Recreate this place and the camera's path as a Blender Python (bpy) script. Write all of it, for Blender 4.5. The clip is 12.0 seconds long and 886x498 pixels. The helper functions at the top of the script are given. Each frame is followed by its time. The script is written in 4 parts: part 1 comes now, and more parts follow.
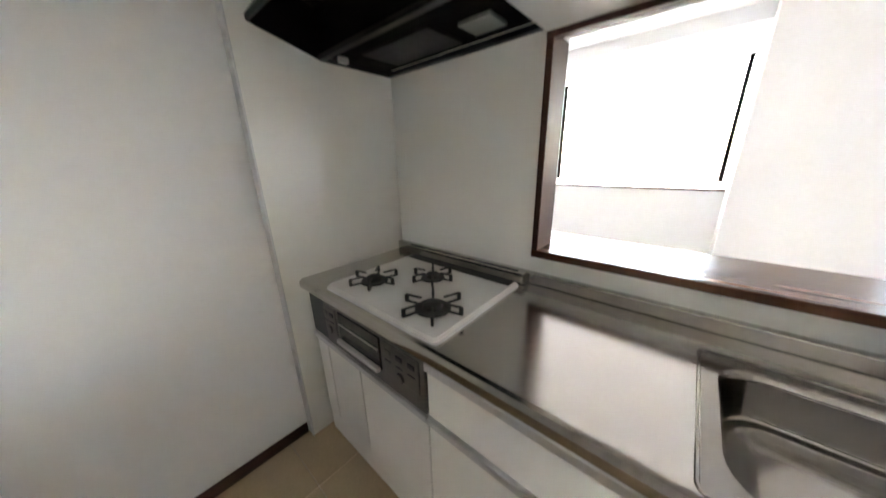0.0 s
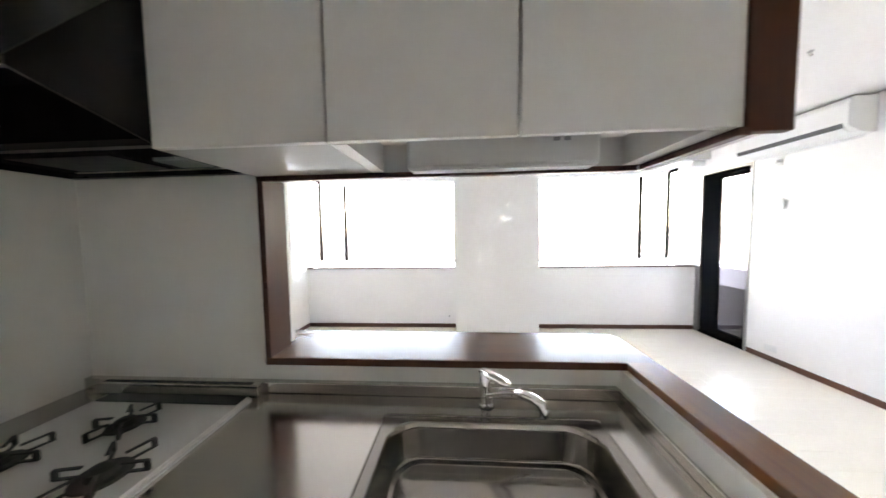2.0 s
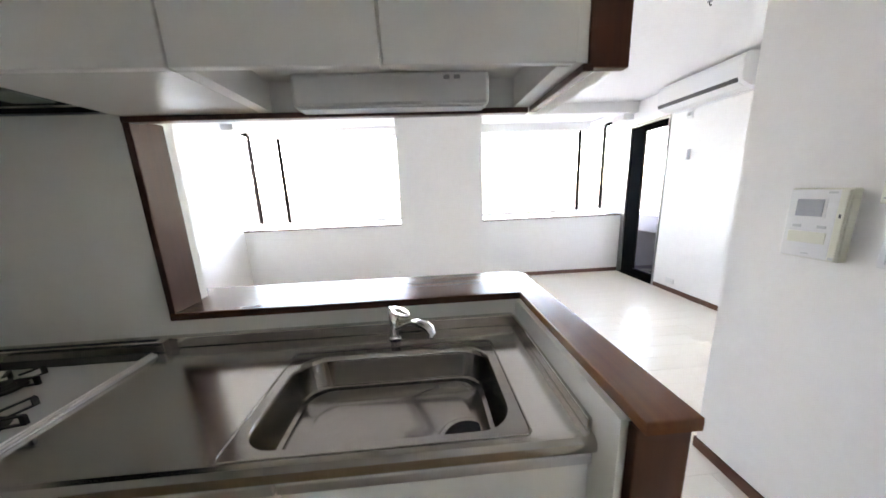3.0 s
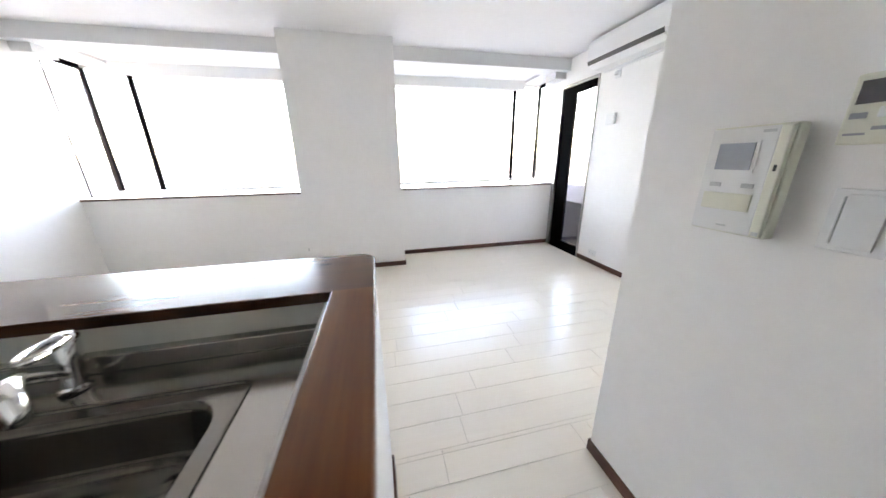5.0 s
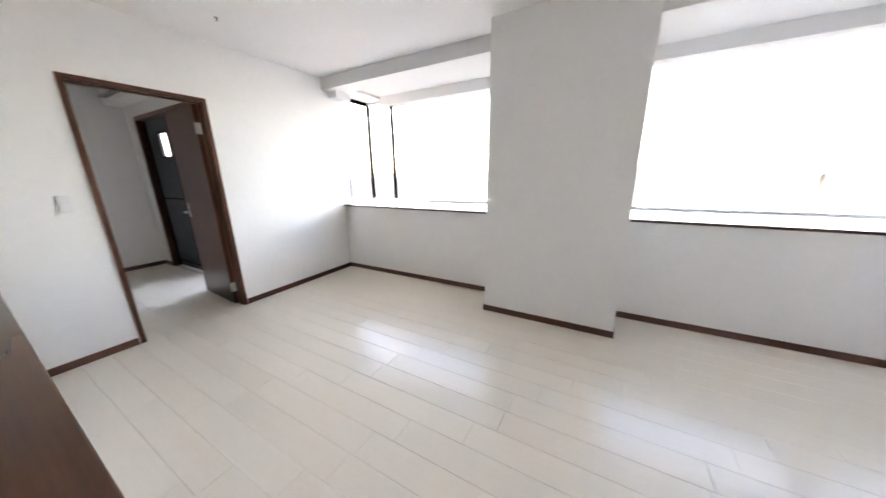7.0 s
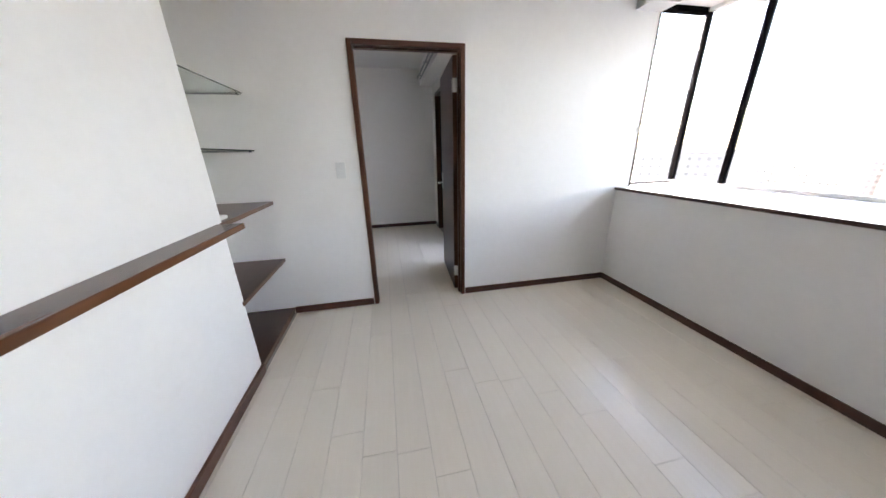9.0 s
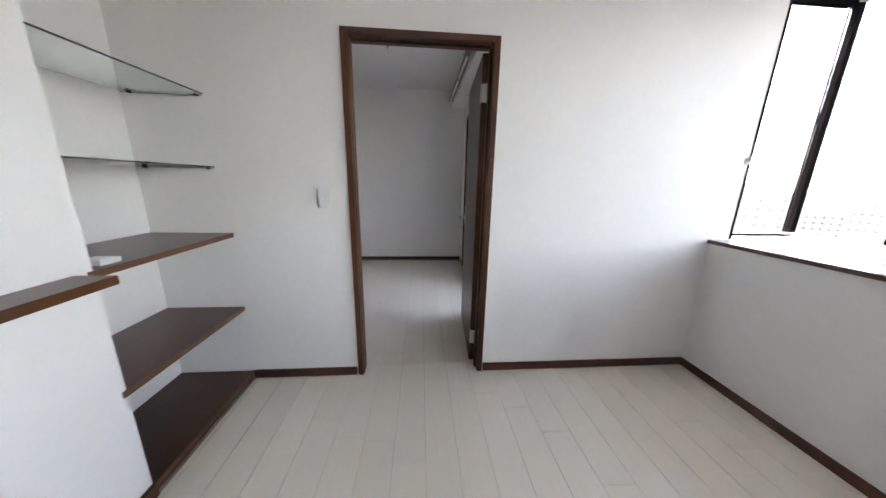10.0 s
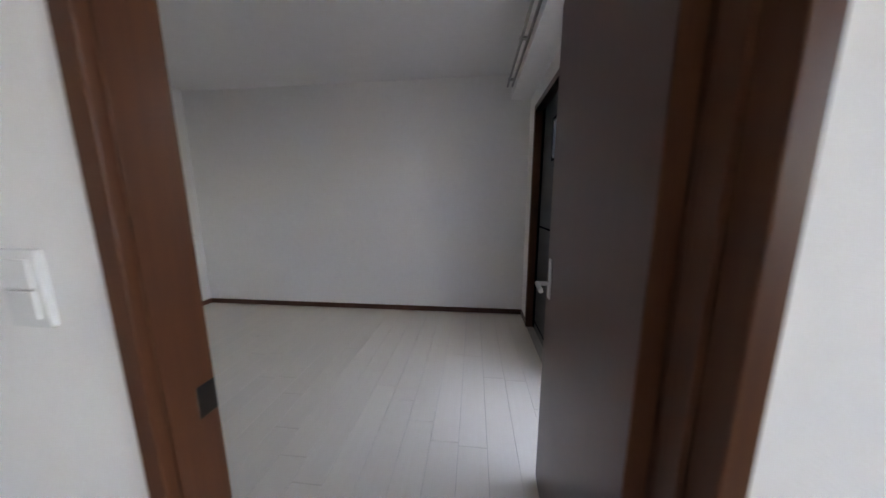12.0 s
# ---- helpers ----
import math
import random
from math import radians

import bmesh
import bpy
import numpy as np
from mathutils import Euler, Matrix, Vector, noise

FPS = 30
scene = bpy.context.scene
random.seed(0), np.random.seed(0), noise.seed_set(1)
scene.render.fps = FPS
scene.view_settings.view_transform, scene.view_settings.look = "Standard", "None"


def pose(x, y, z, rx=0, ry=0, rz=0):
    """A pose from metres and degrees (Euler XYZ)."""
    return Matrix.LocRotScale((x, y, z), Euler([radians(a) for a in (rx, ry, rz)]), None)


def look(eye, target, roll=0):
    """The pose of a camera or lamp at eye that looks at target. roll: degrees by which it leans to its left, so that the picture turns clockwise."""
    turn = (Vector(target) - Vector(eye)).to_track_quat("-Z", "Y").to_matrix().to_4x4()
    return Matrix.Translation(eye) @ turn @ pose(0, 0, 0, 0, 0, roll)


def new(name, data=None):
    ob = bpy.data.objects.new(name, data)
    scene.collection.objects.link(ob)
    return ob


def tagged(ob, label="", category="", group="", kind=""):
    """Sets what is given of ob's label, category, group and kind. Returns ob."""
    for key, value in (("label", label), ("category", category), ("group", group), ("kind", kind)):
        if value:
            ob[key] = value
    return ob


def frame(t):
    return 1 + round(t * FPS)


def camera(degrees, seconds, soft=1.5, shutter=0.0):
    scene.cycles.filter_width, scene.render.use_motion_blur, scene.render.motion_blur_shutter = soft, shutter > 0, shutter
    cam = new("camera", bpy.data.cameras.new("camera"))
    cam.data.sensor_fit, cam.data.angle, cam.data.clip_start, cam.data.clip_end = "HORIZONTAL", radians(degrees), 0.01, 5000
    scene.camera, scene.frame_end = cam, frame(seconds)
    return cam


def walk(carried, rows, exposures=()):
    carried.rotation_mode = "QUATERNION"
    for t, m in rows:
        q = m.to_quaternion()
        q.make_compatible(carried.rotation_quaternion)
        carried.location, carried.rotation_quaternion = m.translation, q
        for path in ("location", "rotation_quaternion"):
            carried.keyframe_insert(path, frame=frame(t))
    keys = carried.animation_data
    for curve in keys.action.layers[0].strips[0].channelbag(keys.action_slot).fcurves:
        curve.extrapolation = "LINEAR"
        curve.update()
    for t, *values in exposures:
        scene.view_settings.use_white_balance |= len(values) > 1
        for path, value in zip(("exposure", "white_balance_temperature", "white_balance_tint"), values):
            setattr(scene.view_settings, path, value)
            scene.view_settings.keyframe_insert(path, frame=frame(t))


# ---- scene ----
cam = camera(115.0, 12.0, soft=1.5, shutter=0.3)
PATH = [
    (0, (1.232, -1.04, 1.323), (-0.03, 0.389, 0.719), -1.5),
    (0.5, (1.257, -1.073, 1.437), (-0.046, 0.421, 1.17), -1.4),
    (1, (1.309, -1.087, 1.459), (0.121, 0.506, 1.233), -0.8),
    (1.5, (1.43, -1.069, 1.471), (0.767, 0.812, 1.321), -1.3),
    (2, (1.591, -1.08, 1.472), (1.456, 0.912, 1.355), -0.9),
    (2.5, (1.71, -1.118, 1.46), (1.793, 0.87, 1.256), -1.2),
    (2.7, (1.745, -1.128, 1.438), (1.848, 0.85, 1.16), -1.9),
    (4.3, (2.123, -0.949, 1.321), (2.374, 0.89, 0.576), -0.3),
    (4.5, (2.146, -0.892, 1.307), (2.518, 0.945, 0.609), 0.2),
    (5, (2.342, -0.739, 1.3), (2.762, 1.123, 0.702), -0.9),
    (5.5, (2.492, -0.544, 1.301), (2.592, 1.348, 0.661), 1.5),
    (6, (2.542, -0.287, 1.28), (2.242, 1.606, 0.709), 0.5),
    (6.5, (2.511, 0.0, 1.321), (1.945, 1.855, 0.835), 0.6),
    (7, (2.418, 0.27, 1.347), (1.477, 1.959, 0.836), -0.9),
    (7.5, (2.213, 0.46, 1.342), (0.725, 1.667, 0.768), -1.9),
    (7.7, (2.1, 0.529, 1.34), (0.464, 1.528, 0.769), -2.4),
    (9.3, (1.337, 1.145, 1.278), (-0.557, 1.364, 0.673), 1.3),
    (9.5, (1.2, 1.188, 1.272), (-0.716, 1.324, 0.715), 3.1),
    (10, (0.849, 1.289, 1.287), (-1.089, 1.447, 0.822), 1.2),
    (10.5, (0.513, 1.377, 1.316), (-1.449, 1.337, 0.93), 0.9),
    (11, (0.18, 1.407, 1.323), (-1.777, 1.251, 0.941), 1.6),
    (11.5, (-0.179, 1.401, 1.323), (-2.147, 1.239, 1.01), -0.1),
    (12, (-0.523, 1.381, 1.306), (-2.484, 1.167, 0.974), -0.2),
]
walk(cam, [(t, look(eye, target, roll)) for t, eye, target, roll in PATH],
     exposures=[(0, 6.22, 9050, 19.5), (1, 6.07, 9050, 19.5), (2.0, 5.76, 8850, 19.5), (2.5, 5.65, 8500, 19.5), (4.5, 5.42, 8500, 19), (5.5, 5.2, 8550, 19), (6.5, 4.94, 8800, 20), (7.5, 4.82, 8900, 20), (9.5, 4.46, 8550, 19.5), (11, 4.36, 8550, 19.5), (12, 4.27, 8500, 21)])

# ---- world and light ----
world = bpy.data.worlds.new("sky")
scene.world = world
world.use_nodes = True
wn = world.node_tree
sky = wn.nodes.new("ShaderNodeTexSky")
sky.sky_type = 'NISHITA'
sky.sun_disc = False
sky.sun_elevation = radians(50)
sky.sun_rotation = radians(204)
sky.air_density = 1.0
sky.dust_density = 2.0
sky.ozone_density = 1.0
wn.nodes["Background"].inputs["Strength"].default_value = 0.15
wn.links.new(sky.outputs[0], wn.nodes["Background"].inputs["Color"])

sun_data = bpy.data.lights.new("sun", 'SUN')
sun_data.energy = 0.5
sun_data.angle = radians(20)
sun_data.color = (1.0, 0.96, 0.9)
sun = new("sun", sun_data)
sun.matrix_world = look((-20, -45, 60), (0, 0, 0))

# ---- materials ----


def mat(name, base, rough=0.5, metal=0.0, vary=0.06, scale=6.0, bump=0.0, bump_scale=200.0,
        spec=0.5, coat=0.0, stretch=(1, 1, 1), per_object=0.0, rough_vary=0.08):
    """Principled surface with two scales of tone variation and fine relief."""
    m = bpy.data.materials.new(name)
    m.use_nodes = True
    nt = m.node_tree
    p = nt.nodes["Principled BSDF"]
    p.inputs["Roughness"].default_value = rough
    p.inputs["Metallic"].default_value = metal
    p.inputs["Specular IOR Level"].default_value = spec
    p.inputs["Coat Weight"].default_value = coat
    p.inputs["Coat Roughness"].default_value = 0.15
    tc = nt.nodes.new("ShaderNodeTexCoord")
    geo = nt.nodes.new("ShaderNodeNewGeometry")
    mp = nt.nodes.new("ShaderNodeMapping")
    mp.inputs["Scale"].default_value = stretch
    nt.links.new(geo.outputs["Position"], mp.inputs["Vector"])
    n1 = nt.nodes.new("ShaderNodeTexNoise")
    n1.inputs["Scale"].default_value = scale
    n1.inputs["Detail"].default_value = 6
    nt.links.new(mp.outputs[0], n1.inputs["Vector"])
    n2 = nt.nodes.new("ShaderNodeTexNoise")
    n2.inputs["Scale"].default_value = scale * 9
    n2.inputs["Detail"].default_value = 4
    nt.links.new(mp.outputs[0], n2.inputs["Vector"])
    add = nt.nodes.new("ShaderNodeMath")
    add.operation = 'ADD'
    nt.links.new(n1.outputs[0], add.inputs[0])
    nt.links.new(n2.outputs[0], add.inputs[1])
    rng = nt.nodes.new("ShaderNodeMapRange")
    rng.inputs["From Min"].default_value = 0.6
    rng.inputs["From Max"].default_value = 1.4
    rng.inputs["To Min"].default_value = 1 - vary
    rng.inputs["To Max"].default_value = 1 + vary
    nt.links.new(add.outputs[0], rng.inputs["Value"])
    value = rng.outputs[0]
    if per_object:
        oi = nt.nodes.new("ShaderNodeObjectInfo")
        r2 = nt.nodes.new("ShaderNodeMapRange")
        r2.inputs["To Min"].default_value = 1 - per_object
        r2.inputs["To Max"].default_value = 1 + per_object
        nt.links.new(oi.outputs["Random"], r2.inputs["Value"])
        mu = nt.nodes.new("ShaderNodeMath")
        mu.operation = 'MULTIPLY'
        nt.links.new(value, mu.inputs[0])
        nt.links.new(r2.outputs[0], mu.inputs[1])
        value = mu.outputs[0]
    mix = nt.nodes.new("ShaderNodeVectorMath")
    mix.operation = 'SCALE'
    mix.inputs[0].default_value = base
    nt.links.new(value, mix.inputs["Scale"])
    nt.links.new(mix.outputs[0], p.inputs["Base Color"])
    rr = nt.nodes.new("ShaderNodeMapRange")
    rr.inputs["To Min"].default_value = max(0.02, rough - rough_vary)
    rr.inputs["To Max"].default_value = min(1.0, rough + rough_vary)
    nt.links.new(n1.outputs[0], rr.inputs["Value"])
    nt.links.new(rr.outputs[0], p.inputs["Roughness"])
    if bump:
        nb = nt.nodes.new("ShaderNodeTexNoise")
        nb.inputs["Scale"].default_value = bump_scale
        nb.inputs["Detail"].default_value = 3
        nt.links.new(mp.outputs[0], nb.inputs["Vector"])
        bp = nt.nodes.new("ShaderNodeBump")
        bp.inputs["Strength"].default_value = bump
        bp.inputs["Distance"].default_value = 0.002
        nt.links.new(nb.outputs[0], bp.inputs["Height"])
        nt.links.new(bp.outputs[0], p.inputs["Normal"])
    return m


def wood(name, dark, light, rough=0.3, along='x', coat=0.3, per_object=0.05, spec=0.4):
    """Stained wood with stretched grain along one axis."""
    m = bpy.data.materials.new(name)
    m.use_nodes = True
    nt = m.node_tree
    p = nt.nodes["Principled BSDF"]
    p.inputs["Roughness"].default_value = rough
    p.inputs["Coat Weight"].default_value = coat
    p.inputs["Specular IOR Level"].default_value = spec
    p.inputs["Coat Roughness"].default_value = 0.3
    geo = nt.nodes.new("ShaderNodeNewGeometry")
    mp = nt.nodes.new("ShaderNodeMapping")
    mp.inputs["Scale"].default_value = {'x': (1.2, 30, 30), 'y': (30, 1.2, 30), 'z': (30, 30, 1.2)}[along]
    nt.links.new(geo.outputs["Position"], mp.inputs["Vector"])
    n1 = nt.nodes.new("ShaderNodeTexNoise")
    n1.inputs["Scale"].default_value = 1.6
    n1.inputs["Detail"].default_value = 8
    n1.inputs["Roughness"].default_value = 0.65
    nt.links.new(mp.outputs[0], n1.inputs["Vector"])
    n2 = nt.nodes.new("ShaderNodeTexNoise")
    n2.inputs["Scale"].default_value = 3.0
    nt.links.new(geo.outputs["Position"], n2.inputs["Vector"])
    ad = nt.nodes.new("ShaderNodeMath")
    ad.operation = 'MULTIPLY_ADD'
    ad.inputs[1].default_value = 0.7
    nt.links.new(n1.outputs[0], ad.inputs[0])
    half = nt.nodes.new("ShaderNodeMath")
    half.operation = 'MULTIPLY'
    half.inputs[1].default_value = 0.3
    nt.links.new(n2.outputs[0], half.inputs[0])
    nt.links.new(half.outputs[0], ad.inputs[2])
    ramp = nt.nodes.new("ShaderNodeValToRGB")
    ramp.color_ramp.elements[0].position = 0.22
    ramp.color_ramp.elements[0].color = (*dark, 1)
    ramp.color_ramp.elements[1].position = 0.78
    ramp.color_ramp.elements[1].color = (*light, 1)
    nt.links.new(ad.outputs[0], ramp.inputs[0])
    oi = nt.nodes.new("ShaderNodeObjectInfo")
    r2 = nt.nodes.new("ShaderNodeMapRange")
    r2.inputs["To Min"].default_value = 1 - per_object
    r2.inputs["To Max"].default_value = 1 + per_object
    nt.links.new(oi.outputs["Random"], r2.inputs["Value"])
    sc = nt.nodes.new("ShaderNodeVectorMath")
    sc.operation = 'SCALE'
    nt.links.new(ramp.outputs[0], sc.inputs[0])
    nt.links.new(r2.outputs[0], sc.inputs["Scale"])
    nt.links.new(sc.outputs[0], p.inputs["Base Color"])
    return m


def glass(name, tint=(1, 1, 1), rough=0.0):
    m = bpy.data.materials.new(name)
    m.use_nodes = True
    p = m.node_tree.nodes["Principled BSDF"]
    p.inputs["Base Color"].default_value = (*tint, 1)
    p.inputs["Transmission Weight"].default_value = 1.0
    p.inputs["Roughness"].default_value = rough
    p.inputs["IOR"].default_value = 1.45
    return m


WALL = mat("white_wallpaper", (0.865, 0.850, 0.832), 0.75, bump=0.25, bump_scale=260, vary=0.02, scale=2.5, spec=0.3)
CEIL = mat("ceiling_paper", (0.84, 0.825, 0.82), 0.85, bump=0.2, bump_scale=220, vary=0.02, scale=2.0, spec=0.2)
# White paper with shade put into the colour, against strong light in the bay.
SOFFIT = mat("dimmed_soffit_paper", (0.74, 0.735, 0.73), 0.8, bump=0.2, bump_scale=240, vary=0.02, scale=2.0, spec=0.2)
PLANK = wood("washed_floor_board", (0.835, 0.755, 0.645), (0.885, 0.81, 0.705), 0.29, 'x', coat=0.45, per_object=0.012)
PLANK.node_tree.nodes["Principled BSDF"].inputs["Coat Roughness"].default_value = 0.19
GROOVE = mat("floor_joint", (0.40, 0.35, 0.30), 0.8, vary=0.1)
BROWN_X = wood("brown_wood_x", (0.050, 0.0165, 0.0095), (0.088, 0.031, 0.0175), 0.295, 'x', coat=0.12)
BROWN_Y = wood("brown_wood_y", (0.050, 0.0165, 0.0095), (0.088, 0.031, 0.0175), 0.295, 'y', coat=0.12)
BROWN_Z = wood("brown_wood_z", (0.064, 0.022, 0.011), (0.118, 0.043, 0.0205), 0.42, 'z', coat=0.0, spec=0.25)
# Lit copy of the ledge wood: stronger light on the arm put into the colour.
LEDGE_Y_LIT = wood("ledge_wood_y_lit", (0.095, 0.031, 0.0105), (0.235, 0.084, 0.025), 0.25, 'y', coat=0.12)
POSTWOOD = wood("hatch_post_wood", (0.048, 0.016, 0.009), (0.082, 0.029, 0.016), 0.45, 'z', coat=0.0, spec=0.2)
BASE_X = wood("baseboard_wood_x", (0.072, 0.026, 0.016), (0.125, 0.048, 0.029), 0.35, 'x', coat=0.05)
BASE_Y = wood("baseboard_wood_y", (0.072, 0.026, 0.016), (0.125, 0.048, 0.029), 0.35, 'y', coat=0.05)
LEDGE_X = wood("ledge_wood_x", (0.052, 0.0195, 0.0088), (0.116, 0.042, 0.0165), 0.25, 'x', coat=0.12)
LEDGE_EDGE = wood("ledge_edge_wood", (0.075, 0.028, 0.012), (0.13, 0.052, 0.022), 0.3, 'x')
EDGEWOOD = wood("door_edge_wood", (0.085, 0.030, 0.014), (0.15, 0.055, 0.026), 0.42, 'z', coat=0.0, spec=0.25)
DOORWOOD = wood("dark_door_veneer", (0.046, 0.0135, 0.0085), (0.080, 0.0235, 0.0145), 0.37, 'z', coat=0.0, spec=0.6)
KPANEL = mat("ivory_kitchen_panel", (0.875, 0.865, 0.81), 0.04, vary=0.012, scale=1.5, coat=0.0, rough_vary=0.01, spec=1.0)
CABINET = mat("white_cabinet_laminate", (0.84, 0.82, 0.785), 0.3, vary=0.02, scale=2, rough_vary=0.05)
# Near-black colour for painted shade in narrow gaps and slots.
SHADOWGAP = mat("gap_shade", (0.02, 0.02, 0.02), 0.8)
STEEL = mat("brushed_steel", (0.49, 0.468, 0.435), 0.17, 1.0, vary=0.03, scale=3.0, bump=0.03, bump_scale=350, rough_vary=0.05)
# Steel darkened in colour, standing in for the dark kitchen mirrored in the sink.
STEEL_D = mat("darkened_steel", (0.27, 0.255, 0.235), 0.16, 1.0, vary=0.06, scale=5, bump=0.03, bump_scale=120)
CHROME = mat("chrome", (0.85, 0.85, 0.86), 0.07, 1.0, vary=0.01, rough_vary=0.03)
ALU = mat("satin_aluminium", (0.62, 0.62, 0.62), 0.35, 1.0, vary=0.03)
FRAMEALU = mat("aged_silver_alloy", (0.36, 0.35, 0.35), 0.4, 0.9, vary=0.05)
HOOD = mat("black_enamel", (0.008, 0.008, 0.009), 0.3, vary=0.15, scale=4, spec=0.28)
# Shade of the deep hood cavity put into a near-black colour.
HOODIN = mat("shaded_hood_inside", (0.004, 0.004, 0.004), 0.8, vary=0.2, scale=8, spec=0.05)
LAMPGLASS = mat("frosted_lamp_glass", (0.22, 0.25, 0.24), 0.25, vary=0.08, scale=12)
FILTER = mat("hood_filter_metal", (0.014, 0.0145, 0.0145), 0.5, 0.6, vary=0.1, scale=30)
IRON = mat("cast_iron", (0.022, 0.020, 0.019), 0.6, vary=0.2, scale=40, bump=0.3, bump_scale=300)
ENAMEL = mat("white_enamel", (0.78, 0.77, 0.74), 0.12, vary=0.015, coat=0.5, rough_vary=0.03)
STOVEGREY = mat("stove_panel_grey", (0.15, 0.145, 0.14), 0.42, 0.5, vary=0.05)
DARKGLASS = mat("grill_glass", (0.015, 0.014, 0.013), 0.08, vary=0.05, coat=0.5, rough_vary=0.02)
BLACKALU = mat("black_window_alloy", (0.006, 0.006, 0.007), 0.75, 0.0, vary=0.1, scale=10, spec=0.0)
PLASTIC = mat("white_plastic", (0.78, 0.78, 0.77), 0.35, vary=0.015)
IVORY = mat("aged_ivory_plastic", (0.74, 0.73, 0.62), 0.4, vary=0.03)
GREYPLASTIC = mat("grey_plastic", (0.34, 0.34, 0.35), 0.45, vary=0.04)
PALEGREY = mat("pale_grey_plastic", (0.56, 0.57, 0.56), 0.4, vary=0.04)
SCREEN = mat("grey_lcd", (0.32, 0.34, 0.38), 0.15, vary=0.05)
DISPLAY = mat("dark_display", (0.07, 0.07, 0.075), 0.2, vary=0.05)
BLACKPL = mat("black_plastic", (0.02, 0.02, 0.022), 0.35, vary=0.08)
SILL = mat("white_sill_board", (0.66, 0.66, 0.65), 0.28, vary=0.015, coat=0.2)
RUBBER = mat("black_rubber", (0.018, 0.018, 0.018), 0.55, vary=0.1)
TILE = mat("beige_vinyl_tile", (0.52, 0.385, 0.25), 0.42, vary=0.09, scale=9, per_object=0.06)
GLASS = glass("clear_pane")
SHELFGLASS = glass("green_edge_glass", (0.86, 0.93, 0.90))
CONCRETE = mat("grey_concrete", (0.26, 0.255, 0.28), 0.8, vary=0.08, scale=3, bump=0.2)
PARAPET_D = mat("dark_parapet_panel", (0.012, 0.0105, 0.015), 0.7, spec=0.05, vary=0.08)
CITY = [mat("facade_" + w, c, 0.8, vary=0.05, scale=0.05) for w, c in
        (("white", (0.21, 0.21, 0.21)), ("grey", (0.17, 0.17, 0.18)), ("tan", (0.22, 0.20, 0.18)), ("pale", (0.22, 0.235, 0.235)))]
CITYWIN = mat("far_window", (0.075, 0.085, 0.088), 0.3, vary=0.1)
SLATE = mat("slate_door_metal", (0.032, 0.035, 0.042), 0.45, 0.0, vary=0.08, scale=6, spec=0.35)
# Concrete darkened in colour so the sky-lit slab stays dim behind the door glass.
SLAB = mat("darkened_balcony_floor", (0.02, 0.019, 0.022), 0.8, vary=0.1, scale=4)
GROUND = mat("city_ground", (0.10, 0.10, 0.10), 0.9, vary=0.2, scale=0.02)

# ---- building helpers ----


def bx(bm, x0, x1, y0, y1, z0, z1, bev=0.0, seg=2):
    """Adds a box, with rounded edges where asked."""
    r = bmesh.ops.create_cube(bm, size=1.0)
    vs = r["verts"]
    for v in vs:
        v.co = Vector(((x0 + x1) / 2 + v.co.x * (x1 - x0), (y0 + y1) / 2 + v.co.y * (y1 - y0), (z0 + z1) / 2 + v.co.z * (z1 - z0)))
    if bev:
        es = list({e for v in vs for e in v.link_edges})
        bmesh.ops.bevel(bm, geom=es, offset=bev, segments=seg, affect='EDGES', profile=0.5)
    return bm


def cyl(bm, a, b, r0, r1=None, n=16, caps=True):
    """Adds a (tapered) round bar from a to b."""
    a, b = Vector(a), Vector(b)
    d = b - a
    m = Matrix.Translation((a + b) / 2) @ d.to_track_quat('Z', 'Y').to_matrix().to_4x4()
    bmesh.ops.create_cone(bm, cap_ends=caps, segments=n, radius1=r0, radius2=r0 if r1 is None else r1, depth=d.length, matrix=m)
    return bm


def tube(bm, pts, r, n=10):
    """Adds a round bar along a run of points."""
    for a, b in zip(pts, pts[1:]):
        cyl(bm, a, b, r, n=n)
    for p in pts[1:-1]:
        bmesh.ops.create_uvsphere(bm, u_segments=n, v_segments=6, radius=r, matrix=Matrix.Translation(p))
    return bm


def prism(bm, outline, axis, a, b):
    """Adds a solid with the given outline (2D points), drawn out along an axis from a to b."""
    def at(u, v, w):
        return {'x': (w, u, v), 'y': (u, w, v), 'z': (u, v, w)}[axis]
    lo = [bm.verts.new(at(u, v, a)) for u, v in outline]
    hi = [bm.verts.new(at(u, v, b)) for u, v in outline]
    n = len(outline)
    bm.faces.new(lo)
    bm.faces.new(list(reversed(hi)))
    for i in range(n):
        bm.faces.new((lo[i], hi[i], hi[(i + 1) % n], lo[(i + 1) % n]))
    bmesh.ops.recalc_face_normals(bm, faces=bm.faces)
    return bm


def rounded(x0, x1, y0, y1, r, n=6):
    """Outline of a rectangle with round corners."""
    pts = []
    for cx, cy, a in ((x1 - r, y1 - r, 0), (x0 + r, y1 - r, 90), (x0 + r, y0 + r, 180), (x1 - r, y0 + r, 270)):
        for i in range(n + 1):
            t = radians(a + 90 * i / n)
            pts.append((cx + r * math.cos(t), cy + r * math.sin(t)))
    return pts


def mesh_of(bm, name, material, smooth=False):
    me = bpy.data.meshes.new(name)
    bm.to_mesh(me)
    bm.free()
    me.materials.append(material)
    if smooth:
        for p in me.polygons:
            p.use_smooth = True
        me.set_sharp_from_angle(angle=radians(35))
    return me


